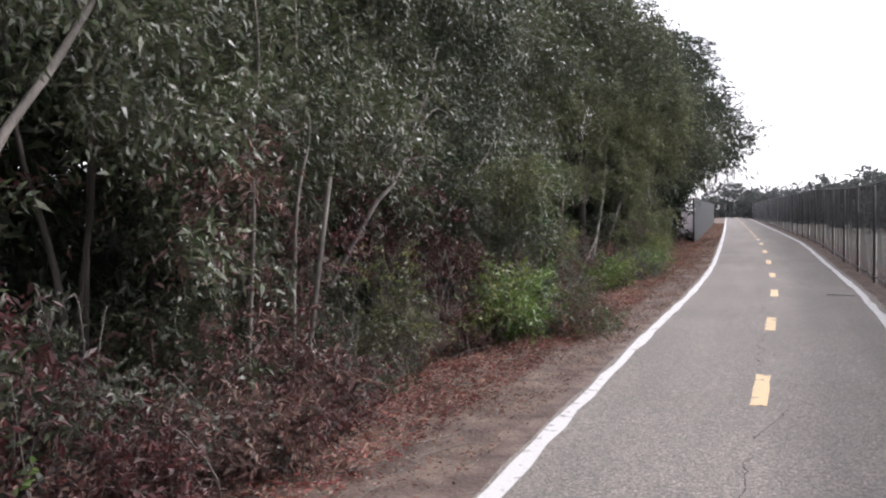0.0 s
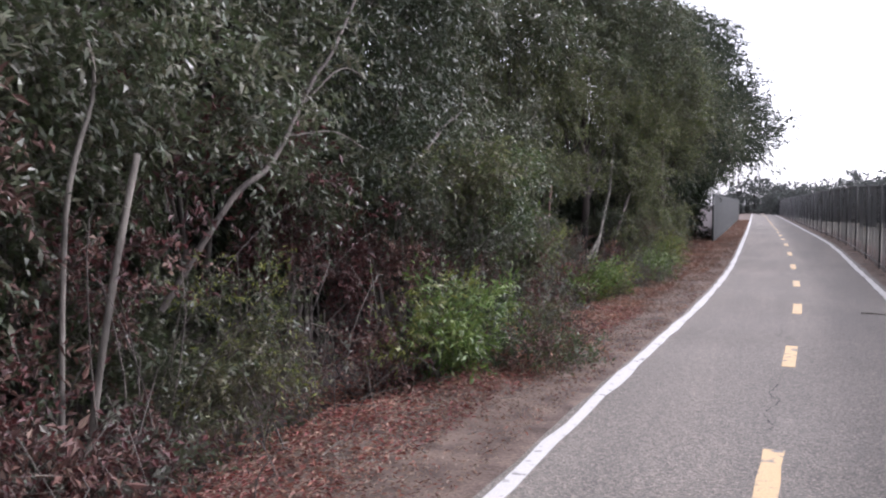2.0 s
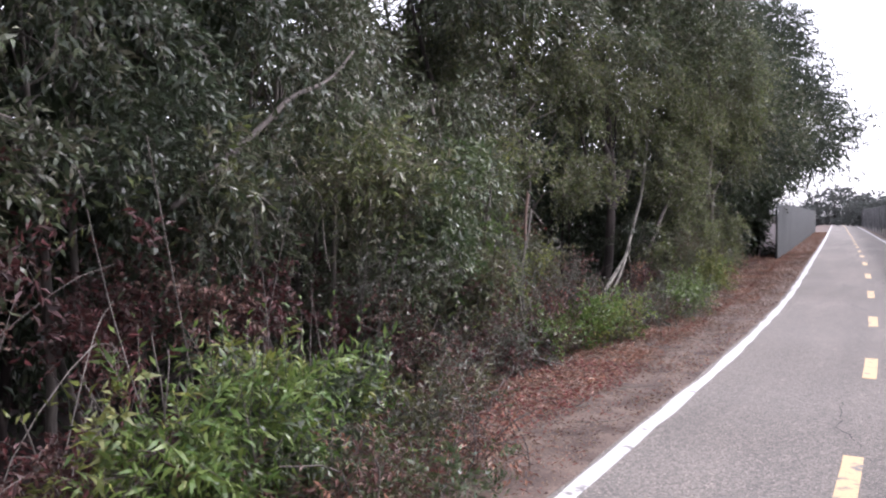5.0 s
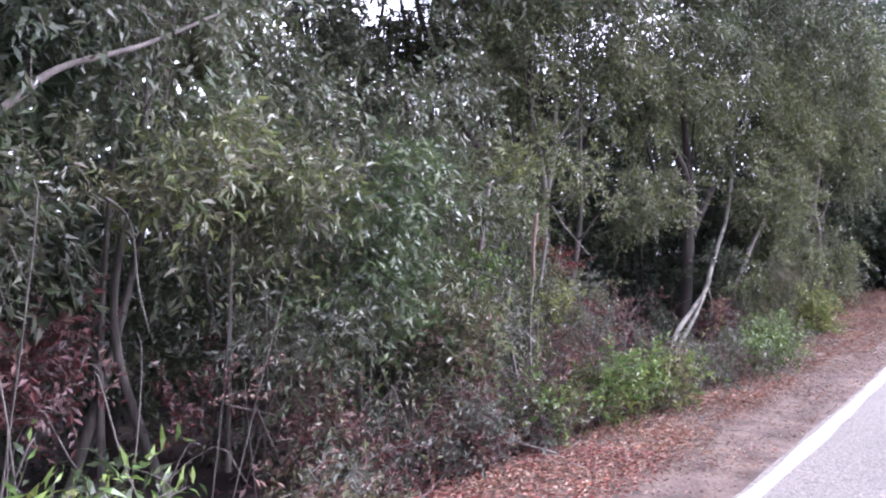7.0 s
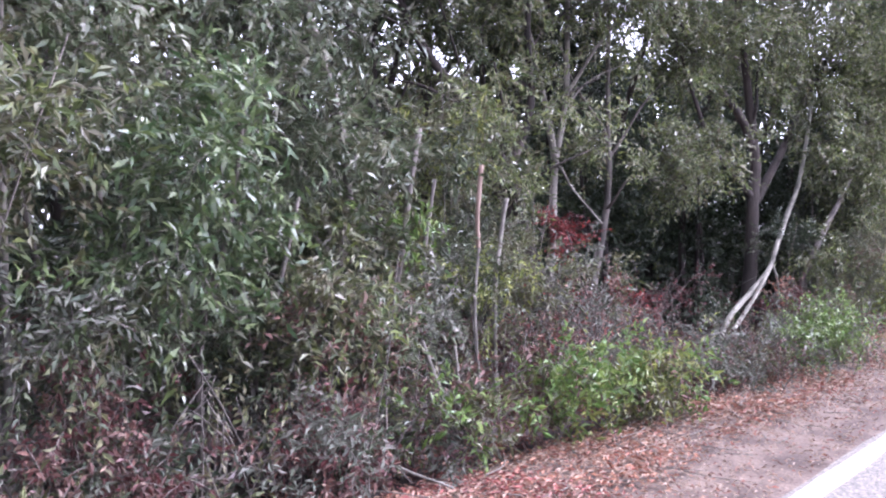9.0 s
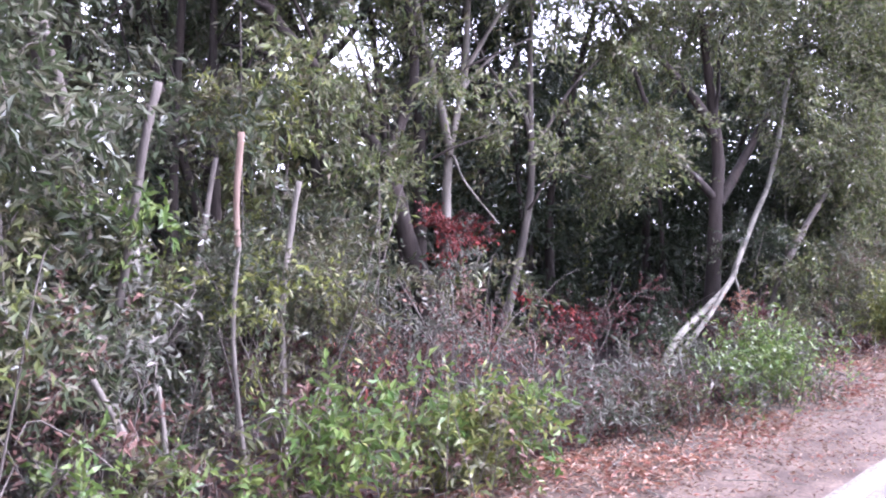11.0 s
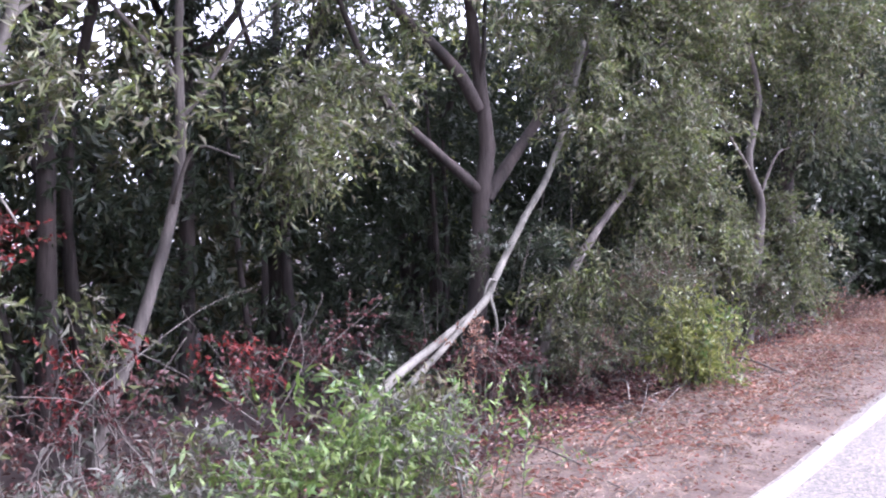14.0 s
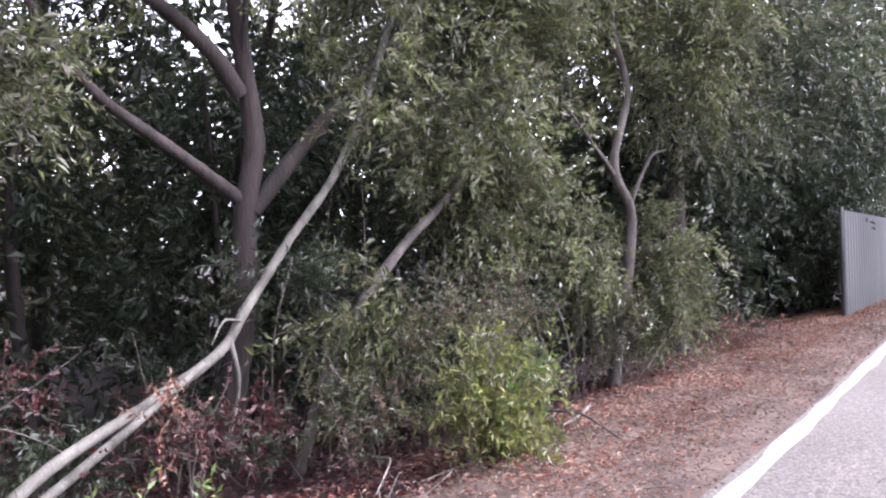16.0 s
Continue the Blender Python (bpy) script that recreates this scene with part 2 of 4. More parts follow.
def lumps(p, scale, phase=0.0):
    x, y, z = (p * scale).T
    return (np.sin(x * 1.7 + phase + 1.3 * np.sin(y * 1.1)) + np.sin(y * 1.9 + 2 * phase + 1.2 * np.sin(z * 1.3)) + np.sin(z * 2.1 + 1.1 * np.sin(x * 1.2 + phase))) / 3


def crown_points(blobs, per_area, gap=-0.25, scale=1.5, bough=0):
    """Twig roots and directions for a crown of uneven lumps, thicker near its skin; with bough they gather along drooping side branches."""
    at, way = [], []
    for cx, cy, cz, rx, ry, rz in blobs:
        n = int(per_area * 4.2 * ((rx * ry) ** 1.6 + (rx * rz) ** 1.6 + (ry * rz) ** 1.6) ** (1 / 1.6))
        m = max(3, n // bough) if bough else n
        d = unit(rng.normal(size=(m, 3)))
        rad = 0.35 + 0.65 * rng.uniform(size=(m, 1)) ** 0.6
        wave = 1 + 0.22 * lumps(d * 2.2, 1.6, cx + cy)[:, None]
        if bough:
            rad = rad * 0.92
        p = np.array([cx, cy, cz]) + d * rad * wave * np.array([rx, ry, rz])
        w = unit(d + rng.normal(size=(m, 3)) * 0.65 + np.array([0, 0, 0.1]))
        keep = (lumps(p, scale, cz) > gap) & (p[:, 2] > 0.05)
        p, w = p[keep], w[keep]
        if bough:
            size = min(1.0, 0.45 + 0.6 * min(rx, ry, rz))
            p, w = np.repeat(p, bough, 0), np.repeat(w, bough, 0)
            s = rng.uniform(-0.45, 0.5, (len(p), 1))
            p = p + w * s * size * 0.85 + rng.normal(size=p.shape) * 0.075 * size
            p[:, 2] -= 0.16 * size * (s[:, 0] + 0.45) ** 2
            w = unit(w * 0.8 + rng.normal(size=p.shape) * 0.5 + np.array([0, 0, -0.12]))
            k = p[:, 2] > 0.04
            p, w = p[k], w[k]
        at.append(p)
        way.append(w)
    return np.vstack(at), np.vstack(way)


def crown(parent, base, blobs, mat, per_area, twig=0.32, count=9, leaf=0.085, width=0.024, droop=0.35, gap=-0.25, stems=None, name="crown", scale=1.5, label="", bough=0):
    at, way = crown_points(blobs, per_area, gap, scale, bough)
    me = leaf_mesh(name, *sprays(at, way, twig, count, leaf, width, droop), mat, base)
    ob = tagged(part(name, me, parent, label), kind="stuff")
    if stems is not None:
        e = at + way * twig
        e[:, 2] -= droop * twig * 0.6
        m = (at + way * twig * 0.5)
        s = unit(np.cross(way, rng.normal(size=way.shape))) * 0.0035
        v = np.stack([at - s, m - s, e, m + s, at + s], 1)
        v = np.stack([v[:, 0], (v[:, 1] + v[:, 3]) / 2 - s * 0.7, v[:, 2], (v[:, 1] + v[:, 3]) / 2 + s * 0.7], 1).reshape(-1, 3)
        tagged(part("twig", mesh_from("twig", v - np.asarray(base), np.arange(len(v)).reshape(-1, 4), stems), parent), kind="stuff")
    return ob


def limb_lines(start, targets, bow=0.25):
    out = []
    for t in targets:
        a, b = np.array(start, float), np.array(t, float)
        m = (a + b) / 2 + rng.normal(size=3) * bow * 0.4 + np.array([0, 0, bow * 0.4])
        out.append([a, a * 0.7 + m * 0.3 + rng.normal(size=3) * 0.03, m, b])
    return out


# ---- the path's course ----
def mid(y):
    """x of the cycle path's centre line."""
    s = max(0.0, y - 13.0)
    return 0.8 - 0.065 * (s - 10.0 * (1 - math.exp(-s / 10.0)))


HALF = 1.45


def rise(y):
    """Height of the ground along the path: it climbs a little before the metal fence."""
    s = min(1.0, max(0.0, (y - 20.0) / 16.0))
    return 0.22 * s * s * (3 - 2 * s)


def verge(y):
    """Extra width of the lane on the thicket's side."""
    return 0.02 - 0.38 * math.exp(-max(0.0, y + 1.0) / 5.0)


def ribbon(name, left, right, ys, z, mat, edge=0.0, widen=(0, 0)):
    """A strip that follows the path between two offsets from its centre line, with the thickness of its coat."""
    v, n = [], len(ys)
    for y in ys:
        w = rng.normal(0, edge) if edge else 0
        u = rng.normal(0, edge) if edge else 0
        a, b = mid(y) + left + w - widen[0] * verge(y), mid(y) + right + u - widen[1] * verge(y)
        h = z + rise(y)
        v += [(a, y, h), (b, y, h), (b, y, h - 0.01), (a, y, h - 0.01)]
    f = []
    for i in range(n - 1):
        for k in range(4):
            f.append((i * 4 + k, i * 4 + (k + 1) % 4, i * 4 + 4 + (k + 1) % 4, i * 4 + 4 + k))
    f += [(3, 2, 1, 0), tuple((n - 1) * 4 + k for k in range(4))]
    me = mesh_from(name, v, f, mat)
    return new(name, me)


# ---- ground, road and markings ----
def build_ground():
    xs = np.unique(np.concatenate([np.linspace(-400, -14, 14), np.linspace(-14, -0.9, 66), np.linspace(-0.9, 2.6, 8), np.linspace(2.6, 14, 40), np.linspace(14, 400, 14)]))
    ys = np.unique(np.concatenate([np.linspace(-300, -8, 12), np.linspace(-8, 60, 180), np.linspace(60, 140, 30), np.linspace(140, 1500, 16)]))
    X, Y = np.meshgrid(xs, ys, indexing="ij")
    M = np.array([mid(y) for y in ys])[None, :]
    off = X - M
    left = np.clip(-off - 2.9, 0, None)
    right = np.clip(off - 2.6, 0, None)
    P = np.stack([X, Y, X * 0], -1).reshape(-1, 3)
    rough = (lumps(P, 2.3) * 0.5 + lumps(P, 6.1, 1) * 0.3).reshape(X.shape)
    soft = np.clip((np.abs(off) - 1.62) / 0.5, 0, 1)
    Z = -0.022 + rough * 0.03 * soft - 0.35 * (1 - np.exp(-left * 0.6)) - 0.7 * (1 - np.exp(-right * 0.3)) + np.array([rise(y) for y in ys])[None, :]
    n, k = X.shape
    i, j = np.meshgrid(np.arange(n - 1), np.arange(k - 1), indexing="ij")
    f = np.stack([i * k + j, (i + 1) * k + j, (i + 1) * k + j + 1, i * k + j + 1], -1).reshape(-1, 4)
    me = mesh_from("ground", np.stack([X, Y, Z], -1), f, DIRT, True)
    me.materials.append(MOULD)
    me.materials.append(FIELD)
    # beyond the verge the near-black mould carries the shade under the trees
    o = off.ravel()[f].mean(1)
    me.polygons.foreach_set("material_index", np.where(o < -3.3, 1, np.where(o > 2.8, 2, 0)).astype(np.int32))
    g = new("ground", me)
    tagged(g, "dry tan soil verge strewn with leaves beside the path", "ground", kind="structure")


build_ground()
YS = list(np.arange(-8, 60, 0.5)) + list(np.arange(60, 181, 3.0))
road = tagged(ribbon("road", -HALF - 0.1, HALF + 0.16, YS, 0.0, ASPHALT, 0.012, (1, 0)), "worn grey asphalt cycle path with painted lines", "cycle path", kind="structure")
for sgn, nm in ((-1, "left"), (1, "right")):
    a = sgn * HALF
    tagged(ribbon("edge_line", a - 0.06, a + 0.06, YS, 0.004, WHITE, 0.012, (1, 1) if sgn < 0 else (0, 0)), "worn white painted edge line on the asphalt", "road marking", "edge lines", "structure")
for k in range(-3, 34):
    y0 = 6.1 + 4.4 * k
    tagged(ribbon("centre_dash", -0.065, 0.065, list(np.linspace(y0, y0 + 1.33, 5)), 0.004, YELLOW, 0.003), "worn yellow painted centre dash on asphalt", "road marking", "centre dashes", "structure")


def crack(x, y, length, heading, seed, wide=0.006):
    r = np.random.default_rng(seed)
    p, v = np.array([x, y]), []
    n = int(length / 0.06)
    a = heading
    for i in range(n):
        a += r.normal(0, 0.22) - (a - heading) * 0.4
        p = p + 0.06 * np.array([math.sin(a), math.cos(a)])
        w = wide * (0.3 + abs(r.normal(0, 0.5))) * min(1, 4 * (1 - i / n))
        s = np.array([math.cos(a), -math.sin(a)]) * w
        v += [(*(p - s), 0.0035 + rise(p[1])), (*(p + s), 0.0035 + rise(p[1]))]
    f = [(2 * i, 2 * i + 1, 2 * i + 3, 2 * i + 2) for i in range(n - 1)]
    ob = new("asphalt_crack", mesh_from("asphalt_crack", v, f, CRACK))
    tagged(ob, "thin dark jagged crack in the asphalt", "crack", "asphalt cracks", "structure")


crack(0.72, 3.6, 1.1, 0.1, 1), crack(0.8, 5.0, 1.3, 0.05, 2, 0.005), crack(0.72, 7.9, 2.1, 0.02, 3)
crack(0.83, 12.0, 2.2, -0.02, 4, 0.005), crack(0.2, 23.6, 0.9, 1.2, 5), crack(-0.35, 24.4, 1.6, 0.5, 6), crack(0.0, 25.3, 1.4, 0.2, 7)
crack(-0.75, 23.9, 1.3, 1.4, 8, 0.004), crack(0.5, 21.5, 1.7, -0.1, 9)
st = new("fallen_stick", tube("fallen_stick", [(1.66, 15.32, 0.012), (1.85, 15.24, 0.016), (2.1, 15.18, 0.012)], 0.011, 0.006, PALE_BARK, sides=6))
tagged(st, "pale bare stick lying on the asphalt", "stick")


def scatter(name, label, n, y0, y1, off0, off1, mat, leaf, width, power=1.0, hole=-0.22):
    y = rng.uniform(y0, y1, n)
    u = rng.uniform(size=n) ** power
    x = np.array([mid(v) for v in y]) + off0 + (off1 - off0) * u
    left = np.clip(-(x - np.array([mid(v) for v in y])) - 2.9, 0, None)
    p = np.stack([x, y, 0.006 + rng.uniform(0, 0.022, n) + np.array([rise(v) for v in y]) - 0.35 * (1 - np.exp(-left * 0.6))], -1)
    a = rng.uniform(0, 2 * np.pi, n)
    way = unit(np.stack([np.cos(a), np.sin(a), rng.normal(0, 0.25, n)], -1))
    nrm = rng.normal(0, 0.35, (n, 3)) + np.array([0, 0, 1.0])
    z = rng.uniform(0.45, 1.0, n)
    keep = lumps(p * (1.0, 0.6, 1.0) + rng.normal(0, 0.16, p.shape), 3.1, leaf * 90 + y0) > hole
    p, way, nrm, z = p[keep], way[keep], nrm[keep], z[keep]
    ob = new(name, leaf_mesh(name, p, way, nrm, leaf * z, width * z, mat))
    return tagged(ob, label, "leaf litter", kind="stuff")


# red litter under the thicket, paler litter towards the asphalt
CRIMSON = leaf_material("crimson_leaf_litter", [(0.2, 0.04, 0.038), (0.3, 0.085, 0.065), (0.11, 0.032, 0.03), (0.42, 0.24, 0.18), (0.15, 0.07, 0.05)], 0.7, 0.1)
ORANGE = leaf_material("orange_leaf_litter", [(0.24, 0.105, 0.07), (0.36, 0.17, 0.1), (0.15, 0.075, 0.055), (0.4, 0.29, 0.21), (0.2, 0.13, 0.095)], 0.75, 0.1)
scatter("leaf_litter", "rust-red fallen leaves heaped along the thicket foot", 40000, -1, 36, -2.3, -4.2, LITTER, 0.075, 0.024, 1.0, -0.1)
scatter("leaf_litter", "crimson fallen leaves banked along the thicket", 24000, 1, 14.5, -2.1, -3.4, CRIMSON, 0.068, 0.022, 0.8, -0.05)
scatter("leaf_litter", "bright orange-red leaves strewn before the undergrowth", 13000, 12, 19, -2.2, -3.3, ORANGE, 0.065, 0.022, 0.8, 0.0)
scatter("leaf_litter", "orange dry leaves strewn before the metal fence", 16000, 21.5, 38, -1.9, -3.6, ORANGE, 0.065, 0.022, 0.9, 0.05)
scatter("leaf_litter", "loose red-brown leaves thinning out over the verge", 20000, -1, 40, -2.4, -1.6, LITTER, 0.05, 0.017, 1.6, 0.0)
scatter("leaf_litter", "bleached dry leaves scattered on the bare verge", 46000, -1, 40, -1.6, -3.2, PALELITTER, 0.045, 0.014)
scatter("leaf_litter", "dark crumbs of bark and leaf on the verge", 14000, -1, 40, -1.56, -3.0, DEAD, 0.04, 0.018)
scatter("leaf_litter", "dark maroon leaf litter on the floor of the thicket", 12000, 8, 32, -3.4, -8.0, MAROON, 0.085, 0.05)
# Dark leaves added so that the hollow's floor reads as shaded.
scatter("leaf_litter", "maroon leaves darkening the floor of the hollow in place of shade", 9000, 17, 25, -3.0, -6.0, MAROON, 0.09, 0.04, 1.0, -0.6)
scatter("leaf_litter", "orange dry leaves along the foot of the metal fence", 6000, 38, 80, -1.6, -2.55, ORANGE, 0.1, 0.04)
scatter("leaf_litter", "dark dry leaves on the strip beside the fence", 4000, 6, 45, 1.6, 2.6, PALELITTER, 0.05, 0.02)


# ---- fences ----
def build_right_fence():
    f = thing("screened_fence", (mid(0) + 1.95, 0, 0), "dark screened steel mesh fence on slim posts", "fence", kind="structure")
    o = np.array([mid(0) + 1.95, 0, 0])
    ys = np.arange(-6, 130, 3.05)
    line = [np.array([mid(y) + 1.95, y, rise(y)]) for y in ys]
    v, fc = tube_data([(0, 0, -0.5), (0, 0, 1.0), (0, 0, 2.08)], 0.024, 0.024, 8, 0.0, 1)
    pm = mesh_from("post", v, fc, POST, True)
    for p in line:
        q = part("post", pm, f)
        q.location = p - o
    for z in (2.04, 0.12):
        part("rail", tube("rail", [p + (0, 0, z) for p in line], 0.02, 0.02, POST, o, 6, 0.0), f)
    for a, b in zip(line[:-1], line[1:]):
        d = (b - a) / 8
        vv, ff = [], []
        for i in range(9):
            p = a + d * i - o + np.array([0.034 + 0.012 * math.sin(i * 1.7), 0, 0])
            vv += [p + (0, 0, -0.04), p + (0.01 * math.sin(i), 0, 1.0), p + (0, 0, 2.03 - 0.02 * abs(math.sin(i * 0.8)))]
        for i in range(8):
            for k in range(2):
                ff.append((i * 3 + k, i * 3 + 3 + k, i * 3 + 4 + k, i * 3 + 1 + k))
        part("screen", mesh_from("screen", vv, ff, SCREEN), f)


def build_left_fence():
    o = np.array([mid(34.3) - 2.55, 34.3, 0])
    f = thing("metal_fence", o, "grey ribbed metal fence beside the cycle path", "fence", kind="structure")
    ys = np.arange(34.3, 84, 2.4)
    v, fc = tube_data([(0, 0, -0.4), (0, 0, 1.0), (0, 0, 1.86)], 0.035, 0.035, 8, 0.0, 1)
    pm = mesh_from("post", v, fc, METAL, True)
    for a, b in zip(ys[:-1], ys[1:]):
        p, q = np.array([mid(a) - 2.55, a, rise(a)]) - o, np.array([mid(b) - 2.55, b, rise(b)]) - o
        k = part("post", pm, f)
        k.location = p
        n = 33
        vv, ff = [], []
        for i in range(n):
            c = p + (q - p) * i / (n - 1)
            c = c + np.array([0.045 + (0.005 if i % 4 in (1, 2) else -0.005), 0, 0])
            vv += [c + (0, 0, 0.01), c + (0, 0, 1.8), c + (0.004, 0, 1.8), c + (0.004, 0, 0.01)]
        for i in range(n - 1):
            for s in range(4):
                ff.append((i * 4 + s, i * 4 + (s + 1) % 4, i * 4 + 4 + (s + 1) % 4, i * 4 + 4 + s))
        part("ribbed_panel", mesh_from("ribbed_panel", vv, ff, METAL), f)
    part("rail", tube("rail", [np.array([mid(y) - 2.55, y, 1.7 + rise(y)]) for y in ys], 0.02, 0.02, METAL, o, 6, 0), f)


build_right_fence()
build_left_fence()


# ---- trees and shrubs ----
def tree(base, label, trunks, bark, blobs, mat, density, limbs=(), leaf=0.095, width=0.029, count=9, twig=0.32, gap=-0.25, stems=True, droop=0.35, second=None, group="", category="tree"):
    """A tree: trunk lines with their thickness, limbs to given places, and a crown of leaf sprays."""
    base = np.array(base, float)
    t = thing("tree", base, label, category, group)
    for pts, r0, r1 in trunks:
        part("trunk", tube("trunk", pts, r0, r1, bark, base, 9, 0.06), t)
    for a, b, r in limbs:
        for line in limb_lines(a, [b]):
            part("limb", tube("limb", line, r, r * 0.3, bark, base, 6, 0.06), t)
    crown(t, base, blobs, mat, density, twig, count, leaf, width, droop, gap, bark if stems else None, bough=13 if stems else 0)
    if second:
        m2, share, sel = second
        crown(t, base, sel, m2, density * share, twig, count, leaf * 0.85, width * 1.1, droop, gap + 0.05, None, "leaf_patch", label="patch of differently coloured leaves", bough=9)
    return t


def thicket_tree(y, x, height, dens, mat, sel=(), m2=None, front=-2.55, low=0.75, bark=GREY_BARK, group="thicket trees along the path"):
    """One slender multi-stemmed tree of the thicket: many small uneven leaf clumps, the lowest ones missing here and there."""
    r = np.random.default_rng(int(1000 + y * 37))
    b = np.array([x, y, -0.3])
    trunks = []
    for k in range(3):
        dx, dy = r.uniform(-0.4, 0.5), r.uniform(-0.8, 0.8)
        trunks.append(([b + (r.normal(0, 0.12), r.normal(0, 0.2), 0), b + (dx * 0.3, dy * 0.4, 1.4), b + (dx * 0.6 + r.normal(0, .1), dy * 0.8, 2.9), b + (dx * 0.5, dy * 1.2, height * 0.8)],
                       r.uniform(0.025, 0.045), 0.01))
    blobs = []
    for z in np.arange(0.6, height + 0.2, 0.85):
        for k in range(2):
            if z < 1.75 and r.uniform() > low:
                continue
            back = 0.35 * max(0.0, 1.9 - z) * (1 - low)
            s = r.uniform(0.75, 1.15)
            lean = 0.25 * max(0, 1 - abs(z - 4.2) / 2.5) - 0.7 * max(0, z - 5.6)
            blobs.append((front - 0.45 - back + lean + r.uniform(-0.65, 0.2), y + (k - 0.5) * 1.0 + r.normal(0, .3), z + r.normal(0, .15), 0.75 * s, 0.8 * s, 0.6 * s))
    limbs = [(trunks[k % 3][0][2], (front - r.uniform(0.2, 1.0), y + r.uniform(-1.2, 1.2), r.uniform(2.2, height - 1)), 0.016) for k in range(6)]
    sec = (m2, 0.4, [(front - 0.75 + a * 0.5, y + c, z, rx * 1.3, ry * 1.4, rz * 1.4) for a, c, z, rx, ry, rz in sel]) if sel else None
    return tree(b, "slender pale-stemmed willow with drooping grey-green leaves", trunks, bark, blobs, mat, dens, limbs, leaf=0.096, width=0.026, count=8, twig=0.32, gap=-0.12, second=sec, group=group)


D = 96
thicket_tree(0.2, -3.9, 6.6, D, WILLOW, [(0.3, 0.3, 1.6, .6, .6, .6)], MAROON)
thicket_tree(2.0, -3.8, 7.0, D, WILLOW, [(0.5, 0.3, 1.5, .7, .8, .5), (0.5, 0.6, 0.8, .6, .8, .6)], MAROON)
thicket_tree(3.9, -4.0, 7.2, D, WILLOW, [(0.5, 0.2, 1.9, .6, .7, .4), (0.6, 0.2, 0.7, .6, .7, .6)], DEAD)
thicket_tree(5.8, -4.1, 7.0, D, WILLOW, [(0.5, 0.6, 1.8, .7, .7, .5)], MAROON, -2.75, low=0.5)
thicket_tree(7.7, -4.2, 7.2, D, WILLOW, [(0.2, 0.4, 1.6, .6, .8, .5)], MAROON, -2.9, low=0.35)
thicket_tree(9.6, -4.4, 7.0, D, DEEP, [(0.3, 0.2, 1.5, .5, .7, .5)], MAROON, -2.9, low=0.15)
thicket_tree(11.4, -4.5, 6.4, D, WILLOW, [(0.3, 0.1, 1.2, .5, .7, .4)], MAROON, -3.1, low=0.2)
thicket_tree(13.0, -4.7, 3.3, D, WILLOW, [(0.2, 0.1, 0.9, .5, .7, .4)], MAROON, -3.2, low=0.2, bark=GREY_BARK)

# trees of the open stretch; their paler leaf colour stands in for brighter light
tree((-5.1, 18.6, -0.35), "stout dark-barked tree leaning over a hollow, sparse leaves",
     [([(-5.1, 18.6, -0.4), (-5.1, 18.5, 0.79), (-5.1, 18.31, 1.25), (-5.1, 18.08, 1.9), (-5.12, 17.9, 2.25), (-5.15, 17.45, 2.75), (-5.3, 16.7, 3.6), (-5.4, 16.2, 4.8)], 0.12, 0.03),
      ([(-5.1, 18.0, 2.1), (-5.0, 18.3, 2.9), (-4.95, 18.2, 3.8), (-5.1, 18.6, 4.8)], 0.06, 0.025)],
     DARK_BARK, [(-5.0, 17.6, 4.4, 1.2, 1.4, 1.1), (-4.5, 16.9, 2.8, .8, .9, .55), (-4.7, 17.6, 1.9, .4, .5, .3)], SUNLIT, 120,
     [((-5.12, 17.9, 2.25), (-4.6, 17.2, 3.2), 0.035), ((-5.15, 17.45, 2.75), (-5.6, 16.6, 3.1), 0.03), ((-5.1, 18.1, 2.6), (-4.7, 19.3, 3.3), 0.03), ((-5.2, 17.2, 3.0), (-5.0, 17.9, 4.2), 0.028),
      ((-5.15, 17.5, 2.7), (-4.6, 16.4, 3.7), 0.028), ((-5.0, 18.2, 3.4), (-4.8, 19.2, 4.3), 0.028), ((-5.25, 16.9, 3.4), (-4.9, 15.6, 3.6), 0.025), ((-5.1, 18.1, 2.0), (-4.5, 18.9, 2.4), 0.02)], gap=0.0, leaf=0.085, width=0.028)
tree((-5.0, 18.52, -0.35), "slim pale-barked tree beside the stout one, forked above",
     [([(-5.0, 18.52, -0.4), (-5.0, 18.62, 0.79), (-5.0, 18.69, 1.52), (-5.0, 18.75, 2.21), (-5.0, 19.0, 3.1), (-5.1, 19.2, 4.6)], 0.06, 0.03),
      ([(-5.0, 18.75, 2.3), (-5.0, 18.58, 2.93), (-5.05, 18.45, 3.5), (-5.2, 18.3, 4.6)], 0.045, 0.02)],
     MID_BARK, [(-4.9, 19.2, 4.6, 1.2, 1.3, 1.1), (-4.2, 18.7, 1.35, .6, .75, .4), (-4.5, 18.4, 3.1, .6, .6, .4), (-4.4, 19.3, 2.5, .5, .6, .4)], SUNLIT, 120,
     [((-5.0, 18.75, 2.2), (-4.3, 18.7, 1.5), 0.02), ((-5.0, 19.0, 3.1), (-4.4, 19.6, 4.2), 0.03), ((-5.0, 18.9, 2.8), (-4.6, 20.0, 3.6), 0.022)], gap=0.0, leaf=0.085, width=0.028)
